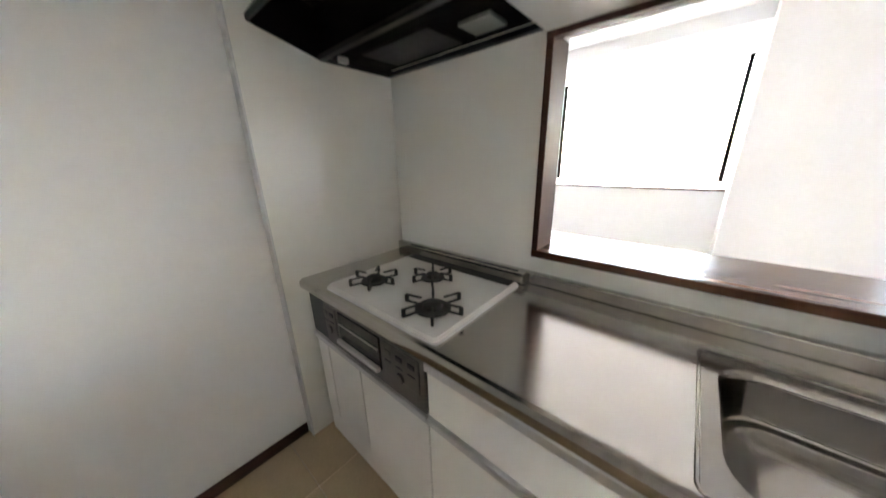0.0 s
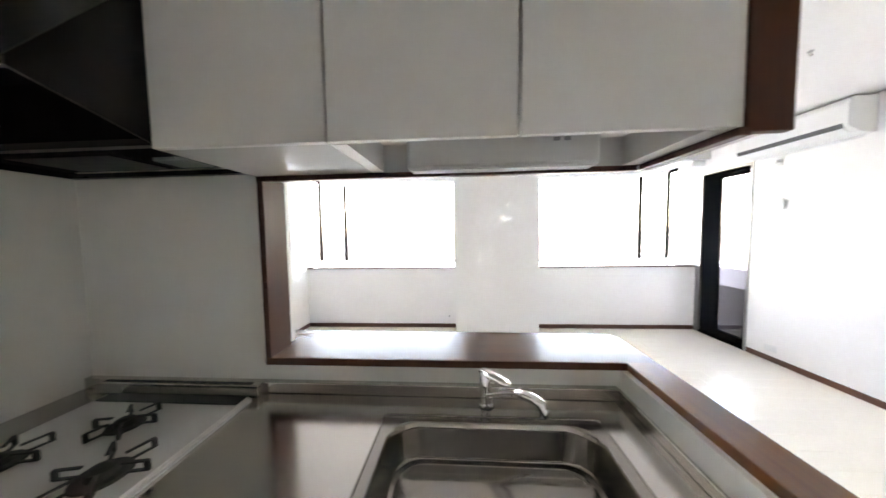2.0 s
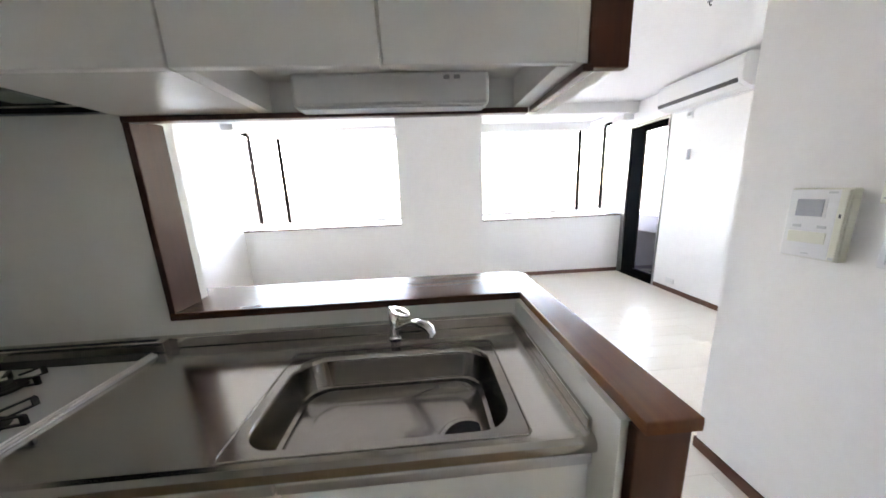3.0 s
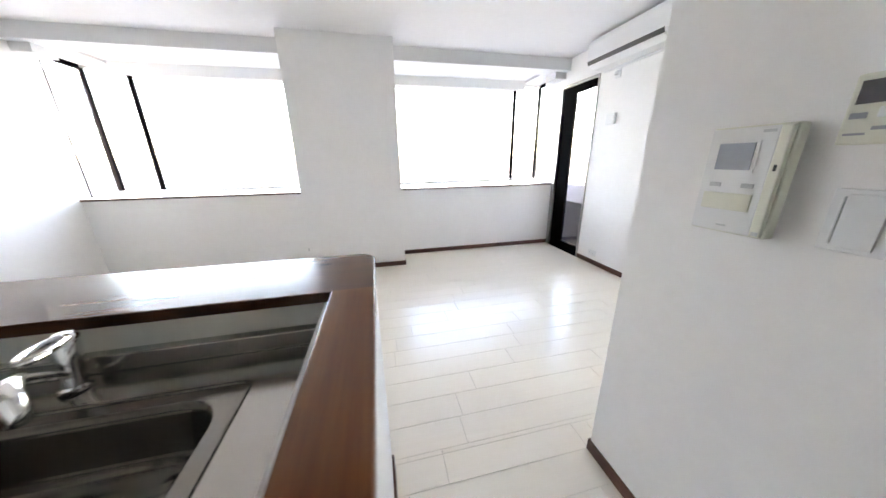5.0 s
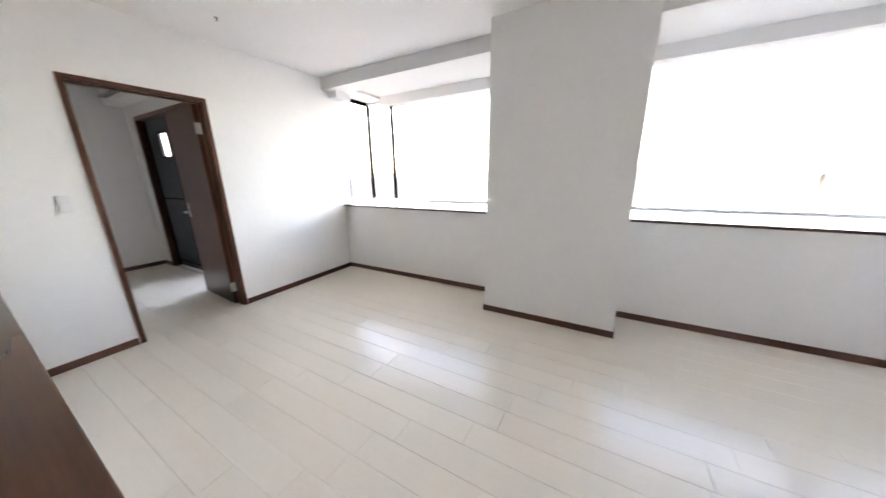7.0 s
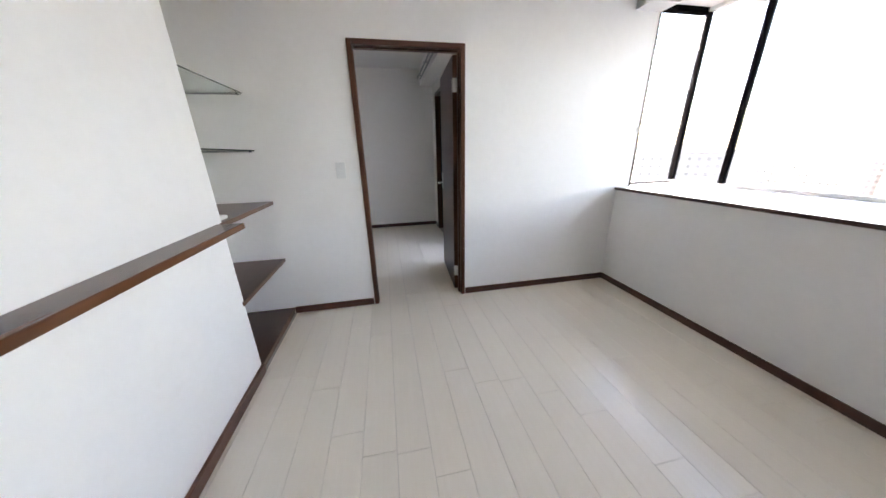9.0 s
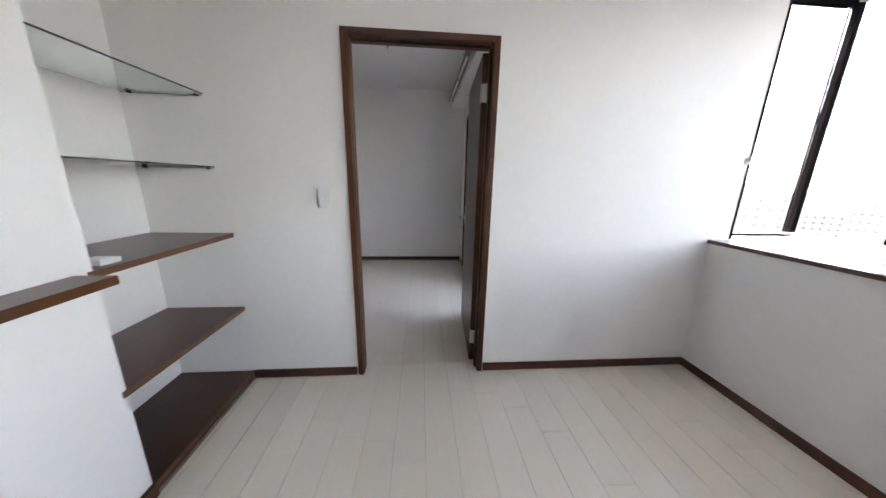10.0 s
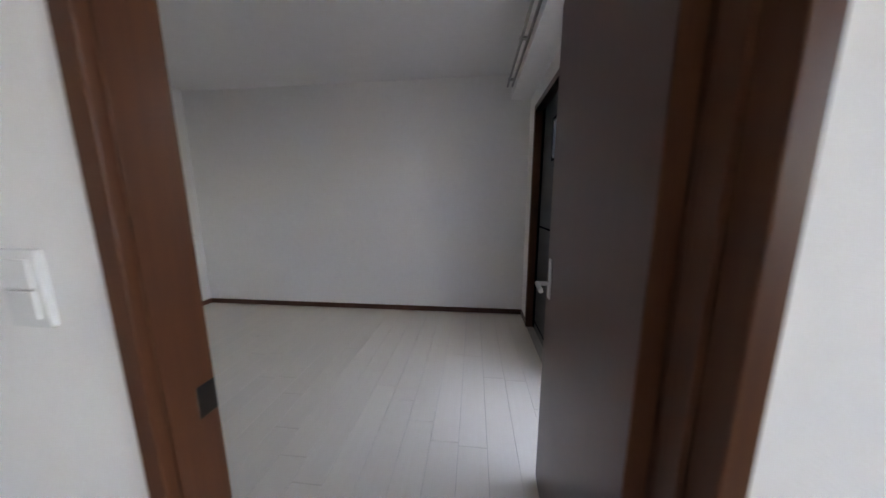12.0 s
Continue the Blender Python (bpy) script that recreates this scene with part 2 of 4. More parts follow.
def part(name, bm, material, parent, label="", smooth=False):
    """Links a bmesh as one mesh object under a thing or part, in world coordinates."""
    ob = new(name, mesh_of(bm, name, material, smooth))
    ob.parent = parent
    if parent is not None:
        base = Vector((0, 0, 0))
        q = parent
        while q is not None:
            base += q.location
            q = q.parent
        ob.data.transform(Matrix.Translation(-base))
    if label:
        ob["label"] = label
    return ob


def thing(name, at, label, category, group=""):
    """An Empty at a thing's base."""
    ob = new(name)
    ob.empty_display_size = 0.05
    ob.location = at
    return tagged(ob, label, category, group)


def solid(name, bm, material, label, category="", kind="", group="", smooth=False):
    return tagged(new(name, mesh_of(bm, name, material, smooth)), label, category, group, kind)


def B():
    return bmesh.new()

XL, XR, YW, TOP = -0.86, 4.96, 3.22, 2.55      # living room: left wall, right wall, window wall, ceiling
KTOP = 2.31                                     # kitchen ceiling
R2X, R2Y0, R2Y1, R2TOP = -3.74, -2.05, 1.95, 2.59   # second room
GLY = 4.05                                      # bay glass

# ---- large structure ----


def struct(name, boxes, material, label, kind="structure", bev=0.0):
    bm = B()
    for b in boxes:
        bx(bm, *b, bev=bev)
    return solid(name, bm, material, label, kind=kind)


# floors
struct("floor_living", [(XL - 0.10, XR + 0.15, 0.0, YW + 0.1, -0.15, -0.006), (2.19, 3.4, -1.95, 0.0, -0.15, -0.006)], GROOVE,
       "pale washed timber floor of the living room")
struct("floor_kitchen", [(-0.12, 2.19, -1.95, 0.0, -0.15, -0.006)], GROOVE, "beige square tile floor of the kitchen")
struct("floor_room", [(R2X - 0.1, XL - 0.10, R2Y0 - 0.1, R2Y1 + 0.1, -0.15, -0.006)], GROOVE, "pale washed timber floor of the back room")

# left wall with the door opening
DY0, DY1, DZ = 0.905, 1.683, 2.015
struct("wall_west", [(XL - 0.10, XL, -0.36, DY0 - 0.03, 0, TOP), (XL - 0.10, XL, DY1 + 0.03, 2.1, 0, TOP),
                     (XL - 0.15, XL, 2.1, 3.36, 0, 2.33), (XL - 0.15, XL, 2.1, 3.2, 2.33, TOP),
                     (XL - 0.10, XL, DY0 - 0.03, DY1 + 0.03, DZ + 0.03, TOP)], WALL, "white papered wall with a doorway")
# window wall below the bay, bay shell
struct("wall_north", [(XL - 0.17, XR + 0.17, YW, YW + 0.14, -0.1, 0.925), (XL - 0.17, XR + 0.17, YW + 0.14, GLY + 0.06, 0.75, 0.925)],
       WALL, "white papered wall under the bay window")
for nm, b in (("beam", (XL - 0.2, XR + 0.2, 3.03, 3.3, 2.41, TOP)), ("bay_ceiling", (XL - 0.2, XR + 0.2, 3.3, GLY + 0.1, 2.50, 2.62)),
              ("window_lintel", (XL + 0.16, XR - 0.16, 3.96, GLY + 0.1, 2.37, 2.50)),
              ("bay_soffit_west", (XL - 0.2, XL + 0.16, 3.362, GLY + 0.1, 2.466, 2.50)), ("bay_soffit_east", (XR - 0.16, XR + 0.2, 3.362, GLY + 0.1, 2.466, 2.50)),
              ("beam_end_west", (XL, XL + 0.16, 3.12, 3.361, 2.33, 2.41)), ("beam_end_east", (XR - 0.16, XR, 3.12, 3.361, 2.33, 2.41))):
    struct(nm, [b], SOFFIT, "white papered boxed beam and soffit over the bay window, dimmed in colour")
struct("pillar", [(1.494, 2.627, 2.779, GLY + 0.05, 0, TOP)], WALL, "wide white papered pillar between the bay windows")
# right wall with the balcony door
BY0, BY1, BZ = 2.455, 3.205, 2.235
struct("wall_east", [(XR, XR + 0.15, 0.068, BY0, 0, TOP), (XR, XR + 0.15, BY1, 3.36, 0, 2.33), (XR, XR + 0.15, BY1, 3.29, 2.33, TOP), (XR, XR + 0.15, 3.367, 3.61, 0.946, 2.4655),
                     (XR, XR + 0.15, BY0, BY1, BZ, TOP)], WALL, "white papered wall with the balcony door")
struct("wall_intercom", [(3.21, XR + 0.15, -0.08, 0.068, 0, TOP), (3.21, 3.35, -1.95, -0.08, 0, TOP)], WALL,
       "white papered wall with the intercom and switches")
struct("wall_south", [(-0.2, 3.35, -2.05, -1.95, 0, TOP)], WALL, "white wall behind the kitchen")
# kitchen left wall, wall between kitchen and living room
struct("wall_kitchen_side", [(-0.12, -0.05, -1.95, 0.0, 0, TOP)], WALL, "white papered wall beside the kitchen units")
struct("kitchen_splash_panel", [(-0.048, 0.0, -0.670, -0.002, 0, KTOP)], KPANEL, "glossy ivory kitchen wall panel")
struct("wall_pier", [(-0.14, 0.790, 0.006, 0.195, 0, TOP)], WALL, "white papered wall beside the serving hatch")
struct("kitchen_back_panel", [(0.0, 0.790, -0.003, 0.006, 0, KTOP), (0.790, 2.182, -0.003, 0.006, 0, 0.945), (2.182, 2.195, -0.665, 0.006, 0, 0.945)], KPANEL,
       "glossy ivory panel behind the hob")
struct("wall_half", [(0.790, 2.31, 0.006, 0.202, 0, 0.945), (2.195, 2.31, -0.66, 0.006, 0, 0.945)], WALL,
       "white papered half wall round the kitchen counter")
struct("wall_over_hatch", [(0.790, 2.335, 0.0, 0.10, 1.702, TOP), (2.24, 2.335, -0.354, 0.0, 1.702, TOP)], WALL,
       "white papered wall hanging over the serving hatch")
struct("niche_back_wall", [(XL, -0.12, -0.36, -0.246, 0, TOP)], WALL, "white papered back of the shelf niche")
# ceilings
struct("ceiling_living", [(XL - 0.10, XR + 0.15, 0.10, 3.3, TOP, TOP + 0.12), (2.335, XR + 0.15, -2.05, 0.10, TOP, TOP + 0.12),
                          (XL - 0.10, -0.12, -0.36, 0.10, TOP, TOP + 0.12)], CEIL, "white papered ceiling")
struct("ceiling_kitchen", [(-0.12, 2.24, -2.05, 0.0, KTOP, TOP + 0.12), (2.24, 2.335, -2.05, -0.354, TOP, TOP + 0.12),
                           (-0.12, 2.335, 0.0, 0.10, TOP, TOP + 0.12)], CEIL, "white lowered kitchen ceiling")
# second room
struct("wall_room_far", [(R2X - 0.12, R2X, R2Y0 - 0.12, R2Y1 + 0.14, 0, R2TOP)], WALL, "white papered far wall of the back room")
struct("wall_room_south", [(R2X, XL - 0.10, R2Y0 - 0.12, R2Y0, 0, R2TOP)], WALL, "white papered side wall of the back room")
struct("wall_room_near", [(XL - 0.10, XL, R2Y0 - 0.12, -0.36, 0, R2TOP)], WALL, "white papered wall of the back room")
GX0, GX1, GZ = -3.42, -1.06, 2.16
struct("wall_room_north", [(R2X, GX0, R2Y1, R2Y1 + 0.14, 0, R2TOP), (GX1, XL - 0.10, R2Y1, R2Y1 + 0.14, 0, R2TOP),
                           (GX0, GX1, R2Y1, R2Y1 + 0.14, GZ, R2TOP)], WALL, "white papered wall with a glazed door")
struct("beam_room", [(R2X, XL - 0.10, 1.75, R2Y1, 2.345, R2TOP)], WALL, "white boxed beam along the back room")
struct("ceiling_room", [(R2X - 0.12, XL - 0.10, R2Y0 - 0.12, R2Y1 + 0.14, R2TOP, R2TOP + 0.1)], CEIL, "white papered ceiling of the back room")

# baseboards
BBH, BBT = 0.06, 0.009


def baseboard(x0, x1, y0, y1, m):
    bm = bx(B(), x0, x1, y0, y1, 0, BBH, bev=0.002, seg=1)
    solid("baseboard", bm, m, "dark brown wooden baseboard along the wall", kind="structure")


baseboard(XL, XL + BBT, 0.2, DY0 - 0.04, BASE_Y)
baseboard(XL, XL + BBT, DY1 + 0.04, YW, BASE_Y)
baseboard(XL + BBT, 1.494, YW - BBT, YW, BASE_X)
baseboard(1.494 - BBT, 1.494, 2.779, YW - BBT, BASE_Y)
baseboard(1.494 - BBT, 2.627 + BBT, 2.779 - BBT, 2.779, BASE_X)
baseboard(2.627, 2.627 + BBT, 2.779, YW - BBT, BASE_Y)
baseboard(2.627 + BBT, XR, YW - BBT, YW, BASE_X)
baseboard(XR - BBT, XR, 0.068, BY0 - 0.01, BASE_Y)
baseboard(3.21, XR - BBT, 0.068, 0.068 + BBT, BASE_X)
baseboard(3.21 - BBT, 3.21, -1.95, 0.068 + BBT, BASE_Y)
baseboard(-0.05, -0.05 + BBT, -1.95, -0.681, BASE_Y)
baseboard(-0.14, 0.790, 0.195, 0.214, BASE_X)
baseboard(0.790, 2.31 + BBT, 0.202, 0.214, BASE_X)
baseboard(2.31, 2.31 + BBT, -0.66, 0.195, BASE_Y)
baseboard(R2X, R2X + BBT, R2Y0, R2Y1, BASE_Y)
baseboard(R2X, XL - 0.10, R2Y0, R2Y0 + BBT, BASE_X)
baseboard(R2X, GX0 - 0.04, R2Y1 - BBT, R2Y1, BASE_X)
baseboard(GX1 + 0.035, XL - 0.10, R2Y1 - BBT, R2Y1, BASE_X)

# ---- bay windows ----


def bay_window(name, xa, xb, posts, side, corner):
    """Front glass between xa and xb with upright bars, and a glazed return at the corner side."""
    t = tagged(thing(name, ((xa + xb) / 2, GLY, 0.925), "black-framed bay window with clear glass and a white sill", "window"), kind="structure")
    zb, zt = 0.945, 2.47
    part("window_frame", bx(B(), xa, xb, GLY + 0.002, GLY + 0.04, zb - 0.015, zb + 0.004), BLACKALU, t)
    part("top_rail", bx(B(), xa, xb, GLY - 0.02, GLY + 0.04, zt - 0.035, zt), SILL, t, "white top rail")
    for px, w in posts:
        part("mullion", bx(B(), px - w / 2, px + w / 2, GLY - 0.018, GLY + 0.03, zb + 0.026, zt - 0.035, bev=0.003, seg=1), BLACKALU, t)
    xs = sorted([xa, xb] + [p for p, w in posts])
    for a, b in zip(xs, xs[1:]):
        if b - a > 0.1:
            o = part("pane", bx(B(), a + 0.01, b - 0.01, GLY + 0.008, GLY + 0.014, zb, zt - 0.02), GLASS, t)
            o.visible_shadow = False
    # glazed return
    s = 1 if side > 0 else -1
    part("window_frame", bx(bx(B(), corner - 0.02, corner + 0.02, 3.30, GLY - 0.035, zb - 0.01, zb + 0.006), corner - 0.03, corner + 0.03, 3.30, GLY - 0.035, zt - 0.05, zt - 0.006), BLACKALU, t)
    wx = XL if s < 0 else XR
    ye, trim, words = (3.352, BLACKALU, "thin dark edge trim") if s < 0 else (3.604, ALU, "thin pale edge trim")
    part("edge_trim", bx(B(), min(wx + 0.002 * s, wx - 0.004 * s), max(wx + 0.002 * s, wx - 0.004 * s), ye, ye + 0.014, zb + 0.002, 2.329), trim, t, words)
    o = part("pane", bx(B(), corner - 0.003, corner + 0.003, 3.30, GLY - 0.03, zb, zt - 0.05), GLASS, t)
    o.visible_shadow = False
    part("bottom_rail", bx(B(), max(xa, XL - 0.15), min(xb, XR + 0.15), GLY - 0.022, GLY + 0.0015, zb, zb + 0.026, bev=0.003, seg=1), SILL, t, "white bottom rail")
    # sill board with a dark front lip
    x0, x1 = (XL - 0.15, 1.492) if s < 0 else (2.629, XR + 0.15)
    part("window_sill", bx(bx(B(), x0, x1, YW + 0.145, GLY + 0.05, 0.927, 0.944), max(x0, XL + 0.004), min(x1, XR - 0.004), YW - 0.012, YW + 0.144, 0.927, 0.944), SILL, t, "glossy white sill board")
    part("sill_lip", bx(B(), max(x0, XL + 0.002), min(x1, XR - 0.002), YW - 0.02, YW - 0.0125, 0.922, 0.946), BROWN_X, t, "thin dark lip of the sill")
    return t


bay_window("window_1", XL - 0.19, 1.49, [(-1.05, 0.055), (-0.566, 0.042), (1.468, 0.04)], -1, -1.05)
bay_window("window_2", 2.631, XR + 0.22, [(2.652, 0.04), (4.676, 0.042), (5.14, 0.055)], 1, 5.14)

# window latch on the left return
lt = thing("window_latch", (XL + 0.004, 3.345, 1.45), "small white latch on the edge of the window return", "latch")
part("latch_plate", bx(B(), XL, XL + 0.012, 3.325, 3.358, 1.43, 1.47, bev=0.003), PLASTIC, lt)
part("latch_lever", bx(B(), XL + 0.012, XL + 0.024, 3.335, 3.352, 1.44, 1.475, bev=0.003), PLASTIC, lt)

# ---- balcony door ----
bd = tagged(thing("door_balcony", (XR, (BY0 + BY1) / 2, 0), "black aluminium balcony door with a tall clear glass pane", "door"), kind="structure")
part("outer_frame", bx(bx(bx(B(), XR - 0.012, XR + 0.13, BY0, BY0 + 0.022, 0, BZ - 0.03), XR - 0.012, XR + 0.13, BY1 - 0.075, BY1, 0, BZ - 0.03),
                       XR - 0.012, XR + 0.13, BY0, BY1, BZ - 0.03, BZ), FRAMEALU, bd, "silver aluminium door frame")
part("threshold", bx(B(), XR - 0.01, XR + 0.13, BY0 + 0.022, BY1 - 0.075, 0, 0.028), BLACKALU, bd)
part("leaf", bx(bx(bx(bx(B(), XR + 0.01, XR + 0.05, BY0 + 0.024, BY0 + 0.055, 0.03, BZ - 0.032, bev=0.003, seg=1),
                          XR + 0.01, XR + 0.05, BY1 - 0.325, BY1 - 0.077, 0.03, BZ - 0.032, bev=0.003, seg=1),
                       XR + 0.01, XR + 0.05, BY0 + 0.055, BY1 - 0.325, 0.03, 0.12), XR + 0.01, XR + 0.05, BY0 + 0.055, BY1 - 0.325, BZ - 0.12, BZ - 0.032), BLACKALU, bd)
o = part("pane", bx(B(), XR + 0.027, XR + 0.033, BY0 + 0.05, BY1 - 0.32, 0.115, BZ - 0.115), GLASS, bd)
o.visible_shadow = False
part("door_closer", bx(B(), XR - 0.03, XR + 0.009, BY0 + 0.05, BY0 + 0.25, BZ - 0.075, BZ - 0.04, bev=0.004), BLACKALU, bd)

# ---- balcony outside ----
struct("balcony_slab", [(XR + 0.15, XR + 0.6, 1.2, 6.0, -0.25, -0.06), (XR + 0.15, XR + 0.6, 1.2, 6.0, 2.80, 3.0)], SLAB, "concrete balcony slab outside, darkened to near black")
pa = thing("balcony_parapet", (XR + 0.5, 3.6, -0.06), "balcony parapet with dark panel, pale cap band and metal rail", "parapet")
PX = XR + 0.46
part("lower_panel", bx(B(), PX + 0.02, PX + 0.09, 1.2, 6.0, -0.06, 0.63), PARAPET_D, pa, "dark violet lower panel")
part("upper_band", bx(B(), PX, PX + 0.11, 1.2, 6.0, 0.63, 0.895, bev=0.004), CONCRETE, pa, "pale lavender-grey upper band")
part("rail", tube(B(), [(PX + 0.05, 1.2, 0.945), (PX + 0.05, 6.0, 0.945)], 0.022), ALU, pa)
for k in range(5):
    part("rail_post", cyl(B(), (PX + 0.05, 1.4 + k * 1.1, 0.895), (PX + 0.05, 1.4 + k * 1.1, 0.945), 0.012), ALU, pa)

# ---- inner doorway, casing and open door ----
dc = tagged(thing("door_frame", (XL, (DY0 + DY1) / 2, 0), "dark brown wooden door casing with a stepped profile", "door frame"), kind="structure")


def casing(side_y0, side_y1, z0, z1, name):
    bm = B()
    bx(bm, XL - 0.102, XL + 0.012, side_y0, side_y1, z0, z1, bev=0.003)
    return part(name, bm, BROWN_Z if name == "jamb" else BROWN_Y, dc)


part("jamb", bx(B(), XL - 0.094, XL + 0.012, DY0 - 0.034, DY0, 0, DZ + 0.034, bev=0.003), BROWN_Z, dc)
casing(DY1, DY1 + 0.034, 0, DZ + 0.034, "jamb")
casing(DY0, DY1, DZ, DZ + 0.034, "head")
part("hinge_jamb_lip", bx(B(), XL - 0.135, XL - 0.1025, DY1 + 0.001, DY1 + 0.03, 0, DZ + 0.03, bev=0.002), BROWN_Z, dc)
part("door_stop", bx(B(), XL - 0.086, XL - 0.006, DY0, DY0 + 0.005, 0, DZ - 0.012, bev=0.0015), BROWN_Z, dc)
part("door_stop", bx(B(), XL - 0.072, XL - 0.035, DY1 - 0.012, DY1, 0, DZ - 0.012, bev=0.002), BROWN_Z, dc)
part("door_stop", bx(B(), XL - 0.072, XL - 0.035, DY0 + 0.012, DY1 - 0.012, DZ - 0.012, DZ, bev=0.002), BROWN_Y, dc)
part("strike_plate", bx(B(), XL - 0.0875, XL - 0.052, DY0 + 0.003, DY0 + 0.0062, 0.93, 0.99, bev=0.001), STEEL_D, dc, "steel strike plate")

# leaf, hinged on the back-room side, standing a little past square
HX, HY = XL - 0.106, DY1 - 0.002
LW = 0.752
dl = thing("door_leaf", (HX, HY, 0.0), "dark brown veneered door standing wide open into the back room", "door")
part("leaf_panel", bx(B(), HX - LW, HX - 0.004, HY - 0.036, HY, 0.012, DZ - 0.006, bev=0.002), DOORWOOD, dl)
part("leaf_edge", bx(B(), HX - 0.004, HX - 0.001, HY - 0.035, HY - 0.001, 0.012, DZ - 0.006), EDGEWOOD, dl, "redder wooden edge strip")
for z in (0.20, 1.80):
    h = part("hinge", bx(B(), HX - 0.001, HX + 0.0015, HY - 0.034, HY - 0.002, z - 0.05, z + 0.05, bev=0.0005), ALU, dl, "satin steel hinge")
    part("face_plate", bx(B(), HX - 0.022, HX - 0.001, HY - 0.0385, HY - 0.036, z - 0.05, z + 0.05, bev=0.0005), ALU, h)
    part("knuckle", cyl(B(), (HX + 0.006, HY - 0.004, z - 0.05), (HX + 0.006, HY - 0.004, z + 0.05), 0.0075), ALU, h)
HA = HX - LW
for s_, y in ((-1, HY - 0.036), (1, HY)):
    hd = part("door_handle", bx(B(), HA + 0.045, HA + 0.085, min(y, y + s_ * 0.006), max(y, y + s_ * 0.006), 0.92, 1.08, bev=0.002), ALU, dl, "satin metal lever handle on a plate")
    part("lever", tube(B(), [(HA + 0.065, y + s_ * 0.006, 0.98), (HA + 0.065, y + s_ * 0.05, 0.98), (HA + 0.17, y + s_ * 0.052, 0.98)], 0.009), ALU, hd)
part("latch_face", bx(B(), HA - 0.002, HA, HY - 0.028, HY - 0.008, 0.91, 1.05), ALU, dl)
dl.rotation_euler = (0, 0, radians(-3.6))

# glazed door of the back room
gd = tagged(thing("door_glazed", ((GX0 + GX1) / 2, R2Y1, 0), "brown cased glazed door with black frame in the back room", "door"), kind="structure")
for x0, x1 in ((GX0 - 0.03, GX0 + 0.02), (GX1 - 0.02, GX1 + 0.03)):
    part("jamb", bx(B(), x0, x1, R2Y1 - 0.012, R2Y1 + 0.09, 0, GZ + 0.03, bev=0.003), BROWN_Z, gd)
part("head", bx(B(), GX0 + 0.02, GX1 - 0.02, R2Y1 - 0.012, R2Y1 + 0.09, GZ - 0.02, GZ + 0.03, bev=0.003), BROWN_X, gd)
SY = R2Y1 + 0.06
part("sash", bx(bx(bx(bx(B(), -2.575, -2.515, SY, SY + 0.05, 0.02, GZ - 0.02), GX1 - 0.09, GX1 - 0.02, SY, SY + 0.05, 0.02, GZ - 0.02),
                   -2.515, GX1 - 0.09, SY, SY + 0.05, 0.02, 0.10), -2.515, GX1 - 0.09, SY, SY + 0.05, GZ - 0.10, GZ - 0.02), BLACKALU, gd)
o = part("pane", bx(B(), -2.52, GX1 - 0.085, SY + 0.023, SY + 0.028, 0.095, GZ - 0.095), GLASS, gd)
o.visible_shadow = False
part("leaf_stile", bx(B(), GX0 + 0.02, GX0 + 0.10, SY - 0.004, SY + 0.05, 0.02, GZ - 0.02, bev=0.003, seg=1), BLACKALU, gd)
part("leaf_stile", bx(B(), -2.65, -2.58, SY - 0.004, SY + 0.05, 0.02, GZ - 0.02, bev=0.003, seg=1), BLACKALU, gd)
WX0, WX1, WZ0, WZ1 = -3.0, -2.73, 1.645, 1.945
part("leaf_panel", bx(bx(bx(bx(B(), GX0 + 0.10, WX0, SY, SY + 0.04, 0.02, GZ - 0.02), WX1, -2.65, SY, SY + 0.04, 0.02, GZ - 0.02),
                         WX0, WX1, SY, SY + 0.04, 0.02, WZ0), WX0, WX1, SY, SY + 0.04, WZ1, GZ - 0.02), SLATE, gd, "dark slate grey metal leaf")
part("panel_bead", bx(bx(B(), GX0 + 0.10, -2.65, SY - 0.006, SY - 0.0005, 1.06, 1.075), GX0 + 0.10, -2.65, SY - 0.006, SY - 0.0005, 0.10, 0.112), BLACKALU, gd)
part("window_bead", bx(bx(bx(bx(B(), WX0 - 0.015, WX0, SY - 0.006, SY - 0.0005, WZ0 - 0.015, WZ1 + 0.015), WX1, WX1 + 0.015, SY - 0.006, SY - 0.0005, WZ0 - 0.015, WZ1 + 0.015),
                          WX0, WX1, SY - 0.006, SY - 0.0005, WZ0 - 0.015, WZ0), WX0, WX1, SY - 0.006, SY - 0.0005, WZ1, WZ1 + 0.015), BLACKALU, gd)
o = part("small_pane", bx(B(), WX0, WX1, SY + 0.018, SY + 0.023, WZ0, WZ1), GLASS, gd, "small clear window pane")
o.visible_shadow = False
# Added panels: they darken the view out, heights set by the light let in.
sb = thing("added_dark_panels", (-3.0, R2Y1 + 1.3, -0.06), "dark panels added outside the back room to control its light", "parapet")
part("panel", bx(B(), -3.74, -2.5, R2Y1 + 1.30, R2Y1 + 1.38, -0.06, 0.75), PARAPET_D, sb)
part("side_panel", bx(B(), -3.82, -3.742, R2Y1 + 0.145, R2Y1 + 1.38, -0.06, 1.1), PARAPET_D, sb)
part("low_panel", bx(B(), -2.498, -1.12, R2Y1 + 1.30, R2Y1 + 1.38, -0.06, 0.35), PARAPET_D, sb)
struct("service_balcony_slab", [(-3.82, -1.08, R2Y1 + 0.142, R2Y1 + 1.45, -0.25, -0.06)], SLAB, "concrete slab of the service balcony, darkened to near black")

# curtain rail in the back room
cr = thing("curtain_rail", (-2.3, 1.73, 2.42), "double dark metal curtain rail fixed on the beam", "curtain rail")
for y in (1.735, 1.69):
    part("rail", bx(B(), -3.55, -1.3, y - 0.008, y + 0.008, 2.40, 2.42, bev=0.002), FRAMEALU, cr)
